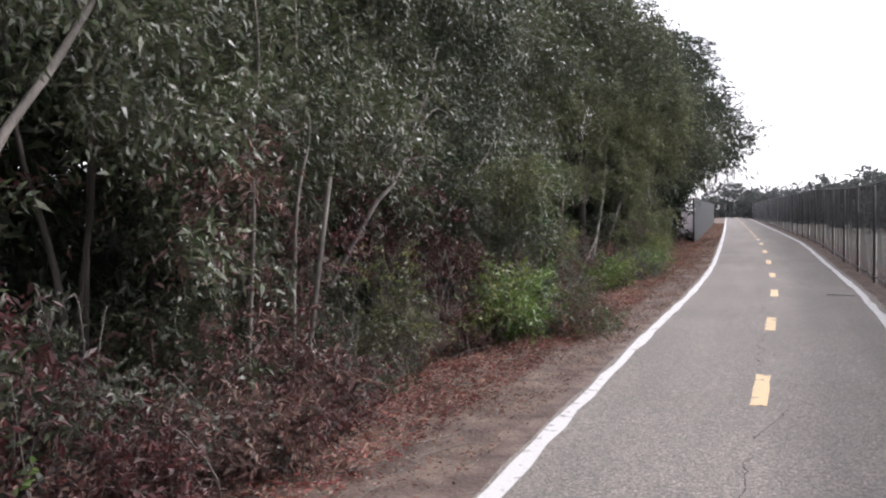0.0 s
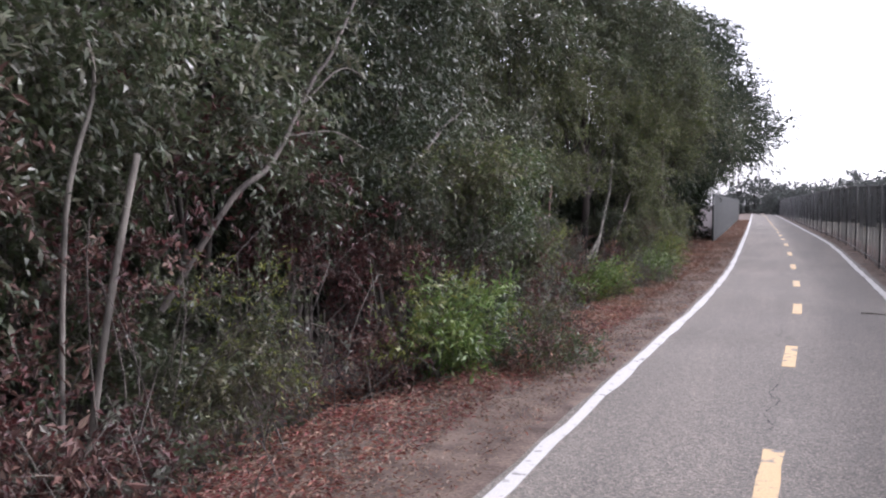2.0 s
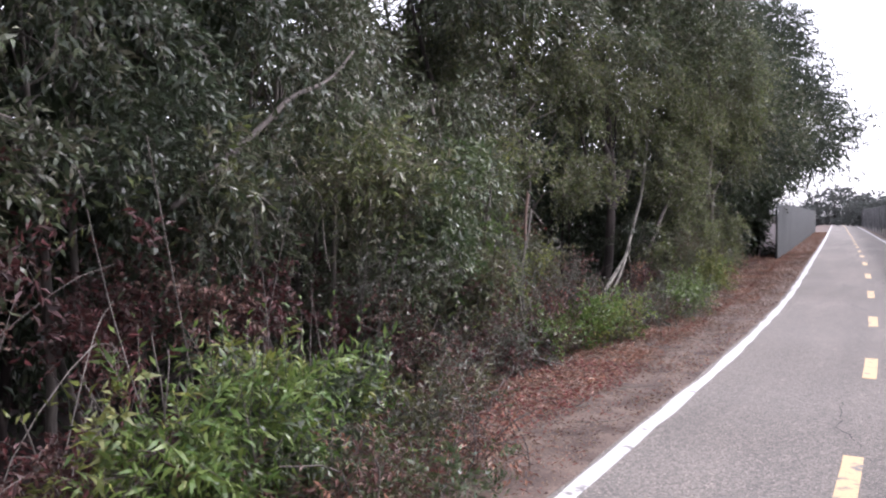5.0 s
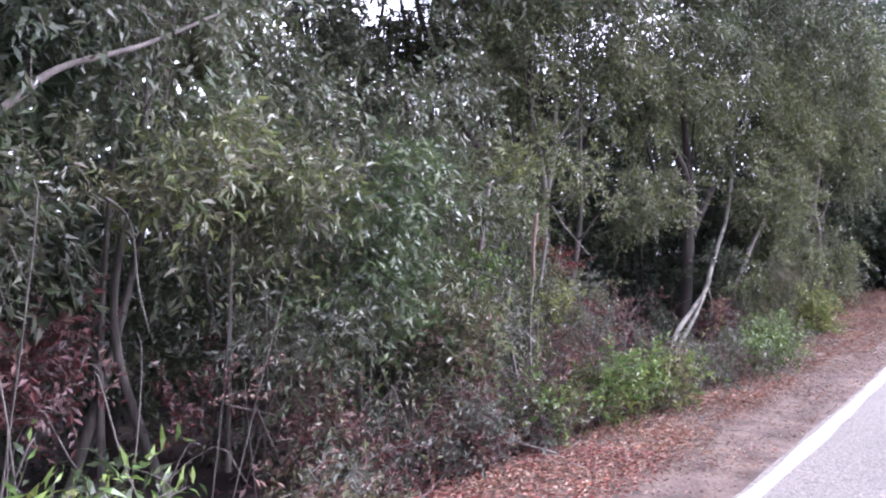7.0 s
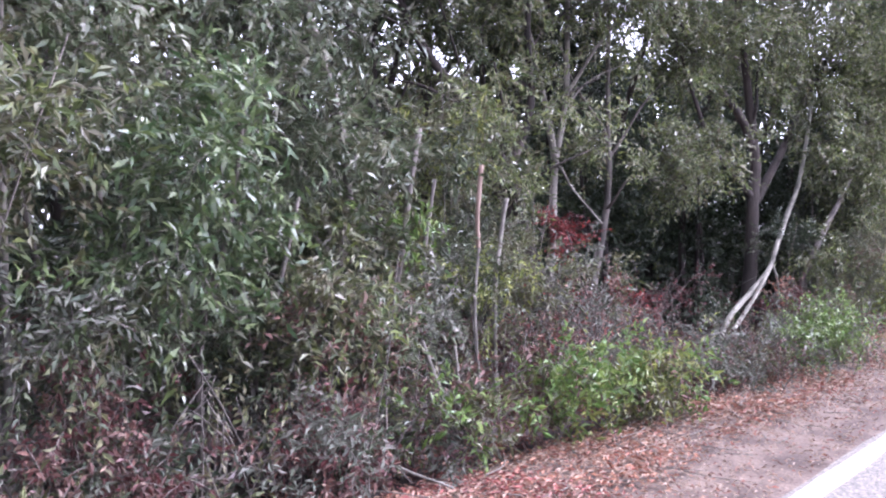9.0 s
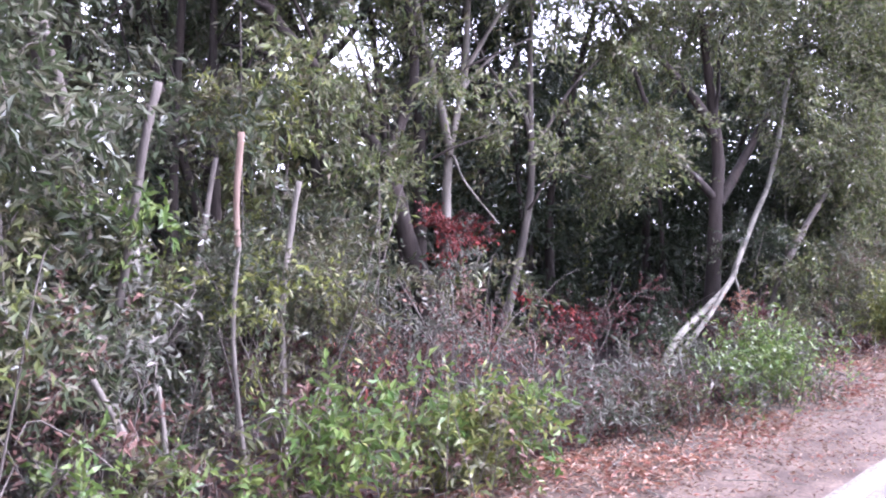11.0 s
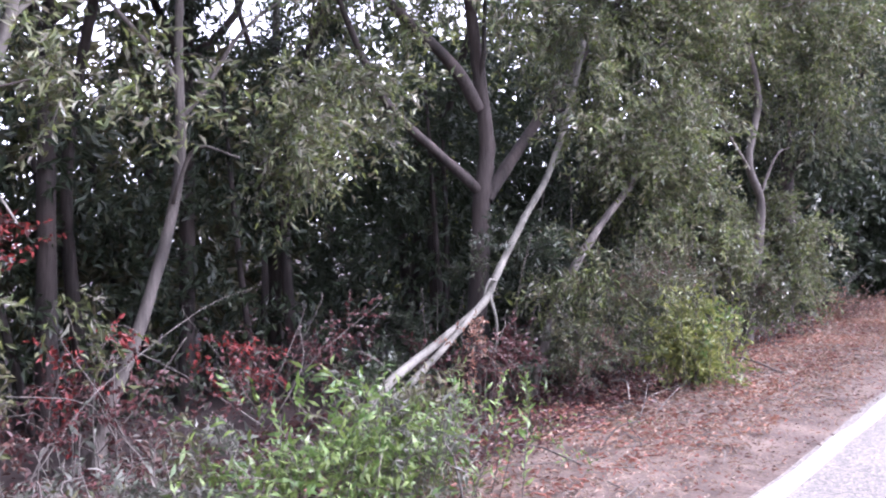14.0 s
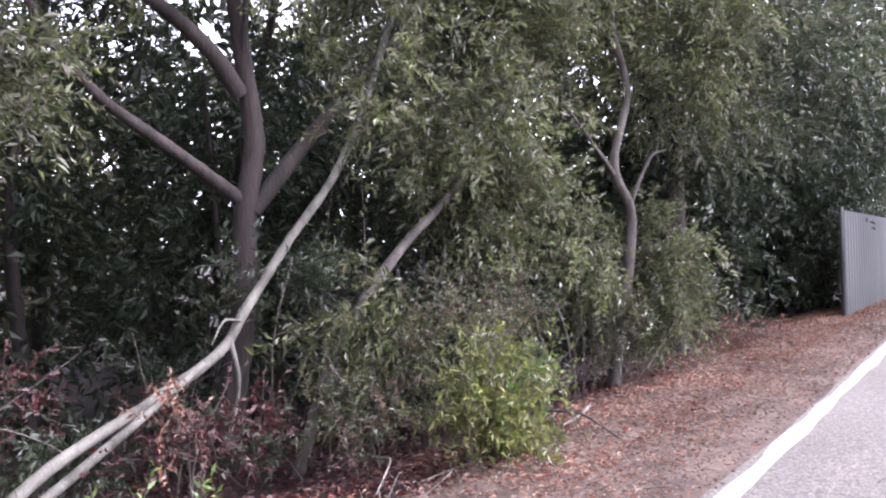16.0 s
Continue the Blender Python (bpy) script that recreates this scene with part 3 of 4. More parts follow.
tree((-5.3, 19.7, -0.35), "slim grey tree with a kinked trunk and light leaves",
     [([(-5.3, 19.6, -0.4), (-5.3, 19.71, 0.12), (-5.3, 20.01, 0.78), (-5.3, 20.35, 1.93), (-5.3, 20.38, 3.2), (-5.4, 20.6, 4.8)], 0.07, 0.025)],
     GREY_BARK, [(-4.3, 20.4, 1.95, .8, .9, .65), (-4.6, 20.9, 3.3, .7, .8, .5), (-4.4, 21.4, 2.5, .6, .6, .45), (-5.0, 20.8, 4.8, 1.1, 1.2, .9)], SUNLIT, 125,
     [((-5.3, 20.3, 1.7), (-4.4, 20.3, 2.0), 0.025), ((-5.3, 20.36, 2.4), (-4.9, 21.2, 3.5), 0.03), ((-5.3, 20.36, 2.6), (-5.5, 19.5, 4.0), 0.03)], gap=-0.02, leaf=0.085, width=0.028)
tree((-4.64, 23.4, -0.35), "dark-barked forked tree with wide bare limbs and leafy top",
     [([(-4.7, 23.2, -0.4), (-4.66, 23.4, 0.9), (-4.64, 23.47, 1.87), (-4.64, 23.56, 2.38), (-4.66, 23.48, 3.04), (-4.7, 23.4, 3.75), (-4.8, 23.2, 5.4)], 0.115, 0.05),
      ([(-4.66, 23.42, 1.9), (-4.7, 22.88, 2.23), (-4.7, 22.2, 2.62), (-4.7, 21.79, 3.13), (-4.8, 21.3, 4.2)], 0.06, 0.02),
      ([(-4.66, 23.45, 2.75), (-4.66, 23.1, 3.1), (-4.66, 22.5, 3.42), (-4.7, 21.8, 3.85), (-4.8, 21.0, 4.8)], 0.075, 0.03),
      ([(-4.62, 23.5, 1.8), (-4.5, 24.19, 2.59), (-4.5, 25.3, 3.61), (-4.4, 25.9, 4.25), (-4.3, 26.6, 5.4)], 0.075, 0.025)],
     DARK_BARK, [(-4.6, 23.4, 4.9, 1.4, 1.6, 1.2), (-4.4, 21.9, 3.9, 1.0, 1.0, .8), (-4.2, 25.4, 4.5, 1.3, 1.4, 1.2), (-4.0, 23.9, 3.1, .7, .8, .45), (-4.2, 22.4, 3.2, .6, .7, .4), (-3.8, 24.3, 2.6, .5, .5, .4), (-3.9, 25.4, 2.3, .7, .9, .7)], SUNLIT, 125,
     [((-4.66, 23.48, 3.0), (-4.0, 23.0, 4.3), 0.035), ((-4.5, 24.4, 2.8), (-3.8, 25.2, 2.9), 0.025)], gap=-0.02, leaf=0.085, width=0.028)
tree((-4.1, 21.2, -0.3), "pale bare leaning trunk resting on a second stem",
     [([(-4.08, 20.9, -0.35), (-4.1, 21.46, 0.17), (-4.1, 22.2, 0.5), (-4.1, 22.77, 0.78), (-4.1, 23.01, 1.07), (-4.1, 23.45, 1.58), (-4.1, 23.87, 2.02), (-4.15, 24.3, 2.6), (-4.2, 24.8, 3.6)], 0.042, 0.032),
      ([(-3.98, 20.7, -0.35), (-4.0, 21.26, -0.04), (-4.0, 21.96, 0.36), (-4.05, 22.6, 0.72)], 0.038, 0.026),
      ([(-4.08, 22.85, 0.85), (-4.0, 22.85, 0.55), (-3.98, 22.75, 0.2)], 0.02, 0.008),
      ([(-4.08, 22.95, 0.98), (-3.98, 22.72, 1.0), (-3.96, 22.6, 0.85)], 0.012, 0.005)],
     PALE_BARK, [(-4.2, 24.7, 3.5, .7, .7, .6), (-3.9, 24.35, 2.55, .4, .45, .4)], SUNLIT, 130)
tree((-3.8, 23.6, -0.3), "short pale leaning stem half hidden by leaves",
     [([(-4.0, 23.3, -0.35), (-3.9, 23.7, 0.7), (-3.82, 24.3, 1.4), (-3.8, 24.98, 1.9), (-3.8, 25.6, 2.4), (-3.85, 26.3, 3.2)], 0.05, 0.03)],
     GREY_BARK, [(-3.6, 25.2, 2.6, .7, .8, .6), (-3.7, 25.9, 3.6, .9, 1.0, .9), (-3.65, 23.8, 1.05, .4, .5, .45), (-3.5, 25.0, 1.5, .45, .5, .4)], SUNLIT, 95)
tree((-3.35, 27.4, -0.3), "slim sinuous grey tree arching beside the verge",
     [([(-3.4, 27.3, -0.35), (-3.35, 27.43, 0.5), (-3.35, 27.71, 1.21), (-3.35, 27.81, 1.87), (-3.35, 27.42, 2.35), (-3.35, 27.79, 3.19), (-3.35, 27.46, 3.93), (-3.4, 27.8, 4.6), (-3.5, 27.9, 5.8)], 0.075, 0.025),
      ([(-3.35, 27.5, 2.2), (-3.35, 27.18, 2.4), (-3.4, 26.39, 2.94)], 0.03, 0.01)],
     GREY_BARK, [(-3.5, 27.8, 5.2, 1.5, 1.6, 1.3), (-4.3, 26.6, 3.9, 1.0, 1.1, .9), (-3.2, 28.8, 4.0, 1.2, 1.3, 1.1), (-3.3, 28.2, 1.2, .7, .8, .9), (-3.7, 26.3, 1.5, .8, .9, 1.0)], SUNLIT, 125,
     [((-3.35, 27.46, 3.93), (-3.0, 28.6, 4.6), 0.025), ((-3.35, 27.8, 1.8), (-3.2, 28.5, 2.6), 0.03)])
for y, x, z in ((15.4, -5.0, 6.9), (17.6, -5.2, 7.0), (20.0, -5.0, 7.2), (22.3, -4.6, 7.4), (24.6, -4.4, 7.4), (27.0, -4.2, 7.6)):
    tree((x - 2.4, y + 0.6, -0.5), "tall slim tree whose leafy top closes the canopy", [([(x - 2.4, y + 0.6, -0.6), (x - 2.2, y + 0.3, 2.0), (x - 1.5, y + 0.4, 4.4), (x, y, z)], 0.075, 0.03)], DARK_BARK,
         [(x, y, z - 0.2, 1.6, 1.7, 1.3), (x + 0.9, y - 0.4, z - 0.8, 1.0, 1.3, 0.9), (x + 1.1, y + 0.4, z - 1.9, 0.9, 1.2, 0.6)], WILLOW, 46, leaf=0.13, width=0.045, twig=0.4, stems=False, gap=-0.3, group="tall trees over the hollow")
# filler trees whose dark leaf colour deepens the shade inside the thicket
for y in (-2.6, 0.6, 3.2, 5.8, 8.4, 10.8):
    tree((-5.1, y, -0.5), "tall dense tree in shade-dark green in the middle of the thicket", [([(-5.1, y, -0.6), (-5.2, y + 0.2, 2.5), (-5.0, y, 5.5)], 0.07, 0.03)], DARK_BARK,
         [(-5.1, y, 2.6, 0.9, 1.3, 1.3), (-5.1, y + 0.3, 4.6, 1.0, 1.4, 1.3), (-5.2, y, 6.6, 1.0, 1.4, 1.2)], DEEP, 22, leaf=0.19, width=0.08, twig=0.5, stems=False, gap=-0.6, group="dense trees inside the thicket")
# undergrowth behind the trunks; the shade there is put into its dark leaves
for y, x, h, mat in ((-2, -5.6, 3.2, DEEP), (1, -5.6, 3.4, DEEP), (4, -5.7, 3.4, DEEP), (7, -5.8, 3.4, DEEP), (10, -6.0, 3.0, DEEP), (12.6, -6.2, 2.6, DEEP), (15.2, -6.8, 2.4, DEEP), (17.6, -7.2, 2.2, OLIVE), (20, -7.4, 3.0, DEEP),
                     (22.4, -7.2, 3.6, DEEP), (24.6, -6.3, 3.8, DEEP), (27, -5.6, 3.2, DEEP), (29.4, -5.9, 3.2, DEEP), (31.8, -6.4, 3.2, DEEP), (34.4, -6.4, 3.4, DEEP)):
    tree((x, y, -0.5), "dense leafy undergrowth in mostly shade-dark green behind the trunks", [([(x, y, -0.6), (x, y + 0.2, 1.0), (x + 0.1, y, h - 0.5)], 0.06, 0.02), ([(x + 0.2, y, -0.6), (x + 0.4, y - 0.4, 0.9), (x + 0.4, y - 0.6, h - 0.6)], 0.05, 0.02)],
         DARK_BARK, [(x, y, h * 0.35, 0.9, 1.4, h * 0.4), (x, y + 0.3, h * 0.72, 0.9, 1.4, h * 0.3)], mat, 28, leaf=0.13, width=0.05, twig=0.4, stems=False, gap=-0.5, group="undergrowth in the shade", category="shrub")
# leafy mass at the edge of the hollow, and thin canopies above
tree((-4.3, 14.8, -0.3), "bushy willow with fresh green leaves beside the hollow",
     [([(-4.3, 14.8, -0.35), (-4.2, 14.9, 1.0), (-4.0, 14.7, 2.2), (-4.1, 14.5, 3.1)], 0.05, 0.02), ([(-4.3, 14.9, -0.35), (-4.0, 15.4, 0.9), (-3.9, 15.6, 1.9)], 0.04, 0.015)],
     GREY_BARK, [(-3.9, 14.2, 2.1, .75, .75, .65), (-3.6, 14.9, 1.15, .55, .7, .45), (-4.1, 13.5, 1.2, .7, .8, .7), (-4.2, 15.6, 2.1, .5, .6, .4)], WILLOW, 120,
     second=(BRIGHT, 0.5, [(-3.5, 14.9, 1.25, .5, .6, .35)]))
tree((-3.5, 13.2, -0.3), "young willow with fresh long green leaves over the brush",
     [([(-3.5, 13.2, -0.35), (-3.4, 13.1, 0.8), (-3.2, 13.2, 1.5), (-3.0, 13.2, 2.2)], 0.03, 0.012), ([(-3.5, 13.25, -0.35), (-3.4, 13.6, 0.9), (-3.2, 13.7, 1.7)], 0.025, 0.01)],
     GREY_BARK, [(-3.0, 13.1, 1.85, .5, .6, .4), (-3.1, 13.7, 1.6, .4, .5, .35), (-3.0, 12.7, 1.45, .4, .4, .3)], FRESH, 115, leaf=0.11, width=0.026)

for y, x, z, ry in ((25.4, -4.4, 1.3, .9), (27.2, -4.9, 2.6, .8)):
    tree((x - 0.3, y, -0.3), "dark green leafy sapling in the shade", [([(x - 0.3, y, -0.35), (x - 0.1, y + 0.1, z * 0.5), (x, y, z + 0.3)], 0.04, 0.015), ([(x - 0.2, y, -0.35), (x, y - 0.3, z * 0.5), (x + 0.1, y - 0.5, z)], 0.03, 0.01)], GREY_BARK,
         [(x, y, z, .7, ry, .8), (x + 0.2, y + 0.4, z + 0.6, .5, ry * 0.7, .5), (x + 0.1, y - 0.5, max(0.5, z - 0.6), .5, ry * 0.6, .5)], DEEP, 110, leaf=0.075, width=0.028, gap=0.0, group="saplings in the shade")
# bushes by the metal fence; dark leaves stand in for the hollow's shade
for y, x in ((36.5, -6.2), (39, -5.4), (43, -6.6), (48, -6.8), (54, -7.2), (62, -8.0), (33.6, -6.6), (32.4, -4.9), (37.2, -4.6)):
    tree((x, y, -0.4), "dense bush in shade-dark green closing the view beside the metal fence", [([(x, y, -0.5), (x, y, 1.5), (x + 0.2, y, 3)], 0.1, 0.03)], DARK_BARK,
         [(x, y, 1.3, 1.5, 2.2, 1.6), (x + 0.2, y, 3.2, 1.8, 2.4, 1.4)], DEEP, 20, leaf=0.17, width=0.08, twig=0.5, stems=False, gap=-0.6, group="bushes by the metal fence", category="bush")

# far crowns over the path's edge
for y, x, h, r, mat, lab in ((30.5, -4.0, 8.2, 2.1, WILLOW, "tall leafy tree arching towards the path"), (34.0, -4.4, 9.0, 2.4, DEEP, "tall dark tree in dense leaf by the fence"),
                             (38.5, -3.9, 9.6, 2.9, DEEP, "broad dark tree overhanging the metal fence"), (42.5, -4.9, 10.6, 3.1, DEEP, "tall dark tree behind the metal fence"),
                             (47.5, -5.6, 9.5, 2.9, WILLOW, "grey-green tree overhanging the metal fence"), (55, -7.5, 10, 3.2, DEEP, "far dark tree behind the metal fence"),
                             (64, -8.5, 9, 3.4, WILLOW, "far grey-green tree behind the metal fence")):
    tree((x, y, -0.4), lab, [([(x, y, -0.5), (x + 0.1, y, 1.5), (x, y + 0.2, 3.5), (x - 0.2, y, h - 1.5)], 0.16, 0.05)], DARK_BARK,
         [(x + r * 0.35, y, h * 0.5, r, r, r * 0.75), (x - 0.2, y + 0.4, h * 0.72, r, r, r * 0.8), (x - 0.5, y, h - 1.0, r * 0.8, r * 0.8, 1.3)], mat, 40 if y < 45 else 22,
         [((x, y, 2.2), (x + r * 0.8, y - 0.5, 4), 0.06), ((x, y, 3), (x - r * 0.6, y + 1, 5), 0.06)], leaf=0.13, width=0.045, twig=0.4, stems=False, gap=-0.3, group="far trees by the fence")

# dense back row of the thicket; leaf colours carry its shade and sunlight
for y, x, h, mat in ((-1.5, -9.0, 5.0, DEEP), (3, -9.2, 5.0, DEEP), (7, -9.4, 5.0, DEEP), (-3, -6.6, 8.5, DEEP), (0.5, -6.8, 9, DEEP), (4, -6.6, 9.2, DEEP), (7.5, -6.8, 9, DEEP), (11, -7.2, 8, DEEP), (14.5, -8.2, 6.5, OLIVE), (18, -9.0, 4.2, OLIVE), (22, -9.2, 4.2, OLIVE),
                     (26, -8.2, 4.8, DEEP), (30, -8.0, 7, DEEP), (34, -9, 8, DEEP), (20, -12, 7.6, SUNLIT), (24, -12.5, 4.8, OLIVE), (17, -15, 7.5, SUNLIT), (27.5, -12, 5.2, OLIVE), (31, -12, 6.2, YELLOWGREEN), (35, -12, 8.5, OLIVE), (16, -12, 9, OLIVE), (12, -12, 9, DEEP), (29, -17, 6.0, OLIVE), (37, -17, 9, OLIVE)):
    tree((x, y, -0.6), "dense tree in shade-dark green standing at the back of the thicket" if mat is DEEP else "tree in sun-bright olive leaf colour at the back of the hollow",
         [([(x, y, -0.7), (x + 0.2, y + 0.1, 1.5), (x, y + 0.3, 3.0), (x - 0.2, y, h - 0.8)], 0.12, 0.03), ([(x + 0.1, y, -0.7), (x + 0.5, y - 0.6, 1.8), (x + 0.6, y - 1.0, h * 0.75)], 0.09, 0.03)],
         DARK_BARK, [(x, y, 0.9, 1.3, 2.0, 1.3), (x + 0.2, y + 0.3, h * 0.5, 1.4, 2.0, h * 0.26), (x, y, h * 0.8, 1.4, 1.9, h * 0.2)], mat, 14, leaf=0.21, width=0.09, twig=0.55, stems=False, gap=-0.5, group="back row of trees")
# thin open crowns against the sky behind the hollow
for y, x, h in ((19.9, -6.8, 7.0), (18.5, -7.0, 6.8), (21.6, -7.3, 7.0), (23.6, -8.4, 6.8), (16.9, -7.6, 6.6)):
    tree((x, y, -0.6), "tall dark-stemmed tree with a thin open crown",
         [([(x, y, -0.7), (x + 0.1, y, 2.0), (x, y + 0.1, 3.6), (x, y + 0.3, h)], 0.1, 0.04), ([(x, y, 3.3), (x + 0.2, y + 0.7, 4.2), (x + 0.1, y + 1.4, h - 0.3)], 0.055, 0.02), ([(x, y, 3.4), (x + 0.2, y - 0.6, 4.4), (x + 0.1, y - 1.1, h - 0.3)], 0.05, 0.02)],
         DARK_BARK, [(x, y + 0.2, h - 0.7, 1.2, 1.6, 1.2), (x + 0.2, y + 0.6, 4.3, 0.8, 1.0, 0.7), (x - 0.1, y - 0.6, 3.6, 0.7, 0.8, 0.6)], DEEP, 62, leaf=0.11, width=0.042, twig=0.4, gap=-0.05, group="thin trees behind the hollow")


def shrub(label, blobs, mats, density, leaf=0.065, width=0.02, count=8, twig=0.24, droop=0.12, gap=0.0, stems=GREY_BARK, group="", canes=4):
    """A low ragged shrub: canes from one foot, some of them bare, and mixed leaf sprays round them."""
    b = np.array([blobs[0][0], blobs[0][1], -0.03])
    s = thing("shrub", b, label, "shrub", group)
    lines = []
    for cx, cy, cz, rx, ry, rz in blobs:
        for k in range(canes):
            e = np.array([cx + rng.uniform(-1, 1) * rx, cy + rng.uniform(-1, 1) * ry, cz + rng.uniform(-0.2, 1.3) * rz])
            f = np.array([cx + rng.normal(0, 0.12), cy + rng.normal(0, 0.15), -0.15])
            lines.append([f, (f + e) / 2 + rng.normal(0, 0.07, 3) + (0, 0, 0.08), e, e + rng.normal(0, 0.06, 3)])
    tagged(part("cane", many_tubes("cane", lines, 0.007, 0.0025, stems, b), s), kind="stuff")
    for i, (mat, share) in enumerate(mats):
        k = rng.uniform(-0.12, 0.12, (len(blobs), 3))
        bl = [(c[0] + q[0], c[1] + q[1], c[2] + q[2] * 0.5, *c[3:]) for c, q in zip(blobs, k)]
        bl = [(cx + rng.uniform(-.55, .55) * rx, cy + rng.uniform(-.55, .55) * ry, cz + rng.uniform(-.45, .5) * rz, rx * q, ry * q, rz * q)
              for cx, cy, cz, rx, ry, rz in bl for q in rng.uniform(0.4, 0.72, 4)]
        crown(s, b, bl, mat, density * share * 1.15, twig, count, leaf * (0.85 if i else 1), width * (1.1 if i else 1), droop, gap, stems, "foliage", 3.2, bough=7)
    return s


MESSY = [(SILVER, 0.22), (DEAD, 0.25), (DEEP, 0.4), (MAROON, 0.2)]
shrub("bright green willow shoot with long fresh leaves", [(-2.2, 8.6, 0.5, .36, .45, .42), (-2.15, 9.2, 0.5, .32, .4, .36), (-2.2, 9.8, 0.5, .3, .4, .34)], [(BRIGHT, 1.0), (YELLOWGREEN, 0.35), (DEEP, 0.3)], 150, 0.105, 0.022, 9, 0.3, 0.05)
shrub("low half-dead green shrub on red litter", [(-1.9, 10.6, 0.22, .3, .6, .22), (-2.1, 11.6, 0.25, .3, .6, .25)], [(SILVER, 0.6), (OLIVE, 0.6), (DEAD, 0.4)], 110)
shrub("low green and dead brush in front of the bright shoot", [(-1.45, 9.1, 0.22, .3, .42, .24), (-1.35, 9.8, 0.22, .28, .4, .22)], [(FRESH, 0.7), (OLIVE, 0.5), (ORANGE, 0.35), (DEAD, 0.3)], 170, 0.065, 0.018)
shrub("dry orange brush at the litter's edge", [(-1.3, 10.3, 0.16, .2, .5, .18)], [(ORANGE, 0.5), (DEAD, 0.5)], 70, 0.05, 0.012)
shrub("low green sprigs among dry stems", [(-2.15, 9.9, 0.2, .3, .5, .22)], [(DEEP, 0.6), (SILVER, 0.4), (BRIGHT, 0.3)], 110)
shrub("olive yellow-green shrub with fine leaves", [(-2.35, 6.1, 0.7, .42, .6, .55)], [(OLIVE, 1.0), (YELLOWGREEN, 0.35), (WILLOW, 0.4)], 190, 0.055, 0.014)
shrub("olive yellow-green shrub with dry twigs", [(-2.6, 7.1, 0.4, .3, .35, .35)], [(OLIVE, 0.5), (SILVER, 0.3), (DEAD, 0.3)], 90, 0.055, 0.015)
shrub("dry brown brambles hung with dead leaves", [(-2.4, 3.2, 0.35, .4, .8, .35), (-2.45, 4.6, 0.4, .4, .6, .4)], [(DEAD, 0.5), (MAROON, 0.7), (DEEP, 0.3)], 100, 0.055, 0.022)
shrub("dry brown brambles hung with dead leaves", [(-2.5, 1.7, 0.4, .4, .7, .4)], [(DEAD, 0.45), (MAROON, 0.6), (DEEP, 0.3)], 100, 0.055, 0.022)
shrub("dry maroon brambles sprawling towards the asphalt", [(-1.95, 2.5, 0.3, .4, .7, .32), (-1.85, 3.4, 0.25, .35, .5, .25), (-2.2, 4.4, 0.3, .35, .6, .3)], [(DEAD, 0.7), (MAROON, 0.7), (SILVER, 0.15)], 130, 0.06, 0.024)
shrub("dry maroon brambles with green sprigs", [(-2.3, 1.2, 0.5, .4, .6, .45), (-2.4, 5.0, 0.22, .3, .4, .22)], [(DEAD, 0.5), (MAROON, 0.6), (BRIGHT, 0.12), (WILLOW, 0.4)], 130, 0.06, 0.024)
shrub("grey-green sage shrub with bleached tips", [(-2.5, 2.3, 0.7, .4, .5, .4)], [(SILVER, 0.9), (WILLOW, 0.6)], 120, 0.055, 0.02)
shrub("maroon vines sprawling over the thicket foot", [(-2.7, 8.2, 0.45, .4, .6, .45), (-2.8, 5.4, 1.2, .35, .6, .4)], [(MAROON, 0.7), (DEAD, 0.3)], 100, 0.055, 0.026)
shrub("maroon vines in the shade of the thicket", [(-3.0, 11.2, 0.55, .4, .8, .45), (-3.15, 12.4, 0.5, .4, .7, .4)], [(MAROON, 0.8), (DEAD, 0.2)], 45, 0.055, 0.026)
shrub("maroon vines hanging in the dark of the thicket", [(-3.5, 8.2, 1.2, .4, .6, .5), (-3.6, 9.4, 0.9, .4, .7, .55), (-3.6, 10.5, 0.8, .4, .6, .5)], [(MAROON, 0.9), (DEAD, 0.5)], 85, 0.065, 0.028)
shrub("grey-green shrub in the thicket's shade", [(-3.2, 12.0, 1.1, .4, .6, .35)], [(SILVER, 0.2), (WILLOW, 0.8)], 60)
shrub("tangled dark shrub at the verge", [(-2.8, 12.6, 0.25, .32, .6, .25), (-2.6, 13.6, 0.22, .3, .5, .22)], MESSY, 70)
shrub("half-dead grey undergrowth with bleached twigs", [(-3.0, 13.9, 0.3, .4, .6, .3), (-3.4, 14.7, 0.6, .4, .5, .4)], MESSY, 70)
shrub("bright yellow-green shrub with broad leaves", [(-2.5, 15.5, 0.36, .42, .6, .33), (-2.3, 16.2, 0.28, .35, .45, .28)], [(YELLOWGREEN, 1.1), (BRIGHT, 0.55), (DEAD, 0.3), (OLIVE, 0.2)], 105, 0.08, 0.026)
shrub("fresh green shrub at the verge", [(-2.6, 14.6, 0.33, .4, .5, .33)], [(BRIGHT, 0.6), (OLIVE, 0.5), (DEAD, 0.25)], 120, 0.075, 0.022)
shrub("leafy olive shrub among grey stems", [(-3.4, 15.8, 1.15, .5, .6, .35), (-3.6, 15.0, 0.9, .5, .6, .4)], [(OLIVE, 0.6), (WILLOW, 0.8), (YELLOWGREEN, 0.3)], 120)
shrub("dead pinkish-grey shrub with curled leaves", [(-3.3, 16.7, 0.6, .45, .5, .42), (-3.6, 17.2, 0.6, .4, .5, .4)], [(DEAD, 0.8), (CRIMSON, 0.25), (SILVER, 0.5)], 130, 0.055, 0.022)
shrub("grey sage shrub with pale stems", [(-2.4, 17.4, 0.28, .42, .55, .28), (-2.8, 17.1, 0.38, .4, .5, .3), (-3.0, 18.1, 0.3, .4, .6, .28)], [(SILVER, 0.65), (DEAD, 0.4), (DEEP, 0.3)], 82, 0.05, 0.018)
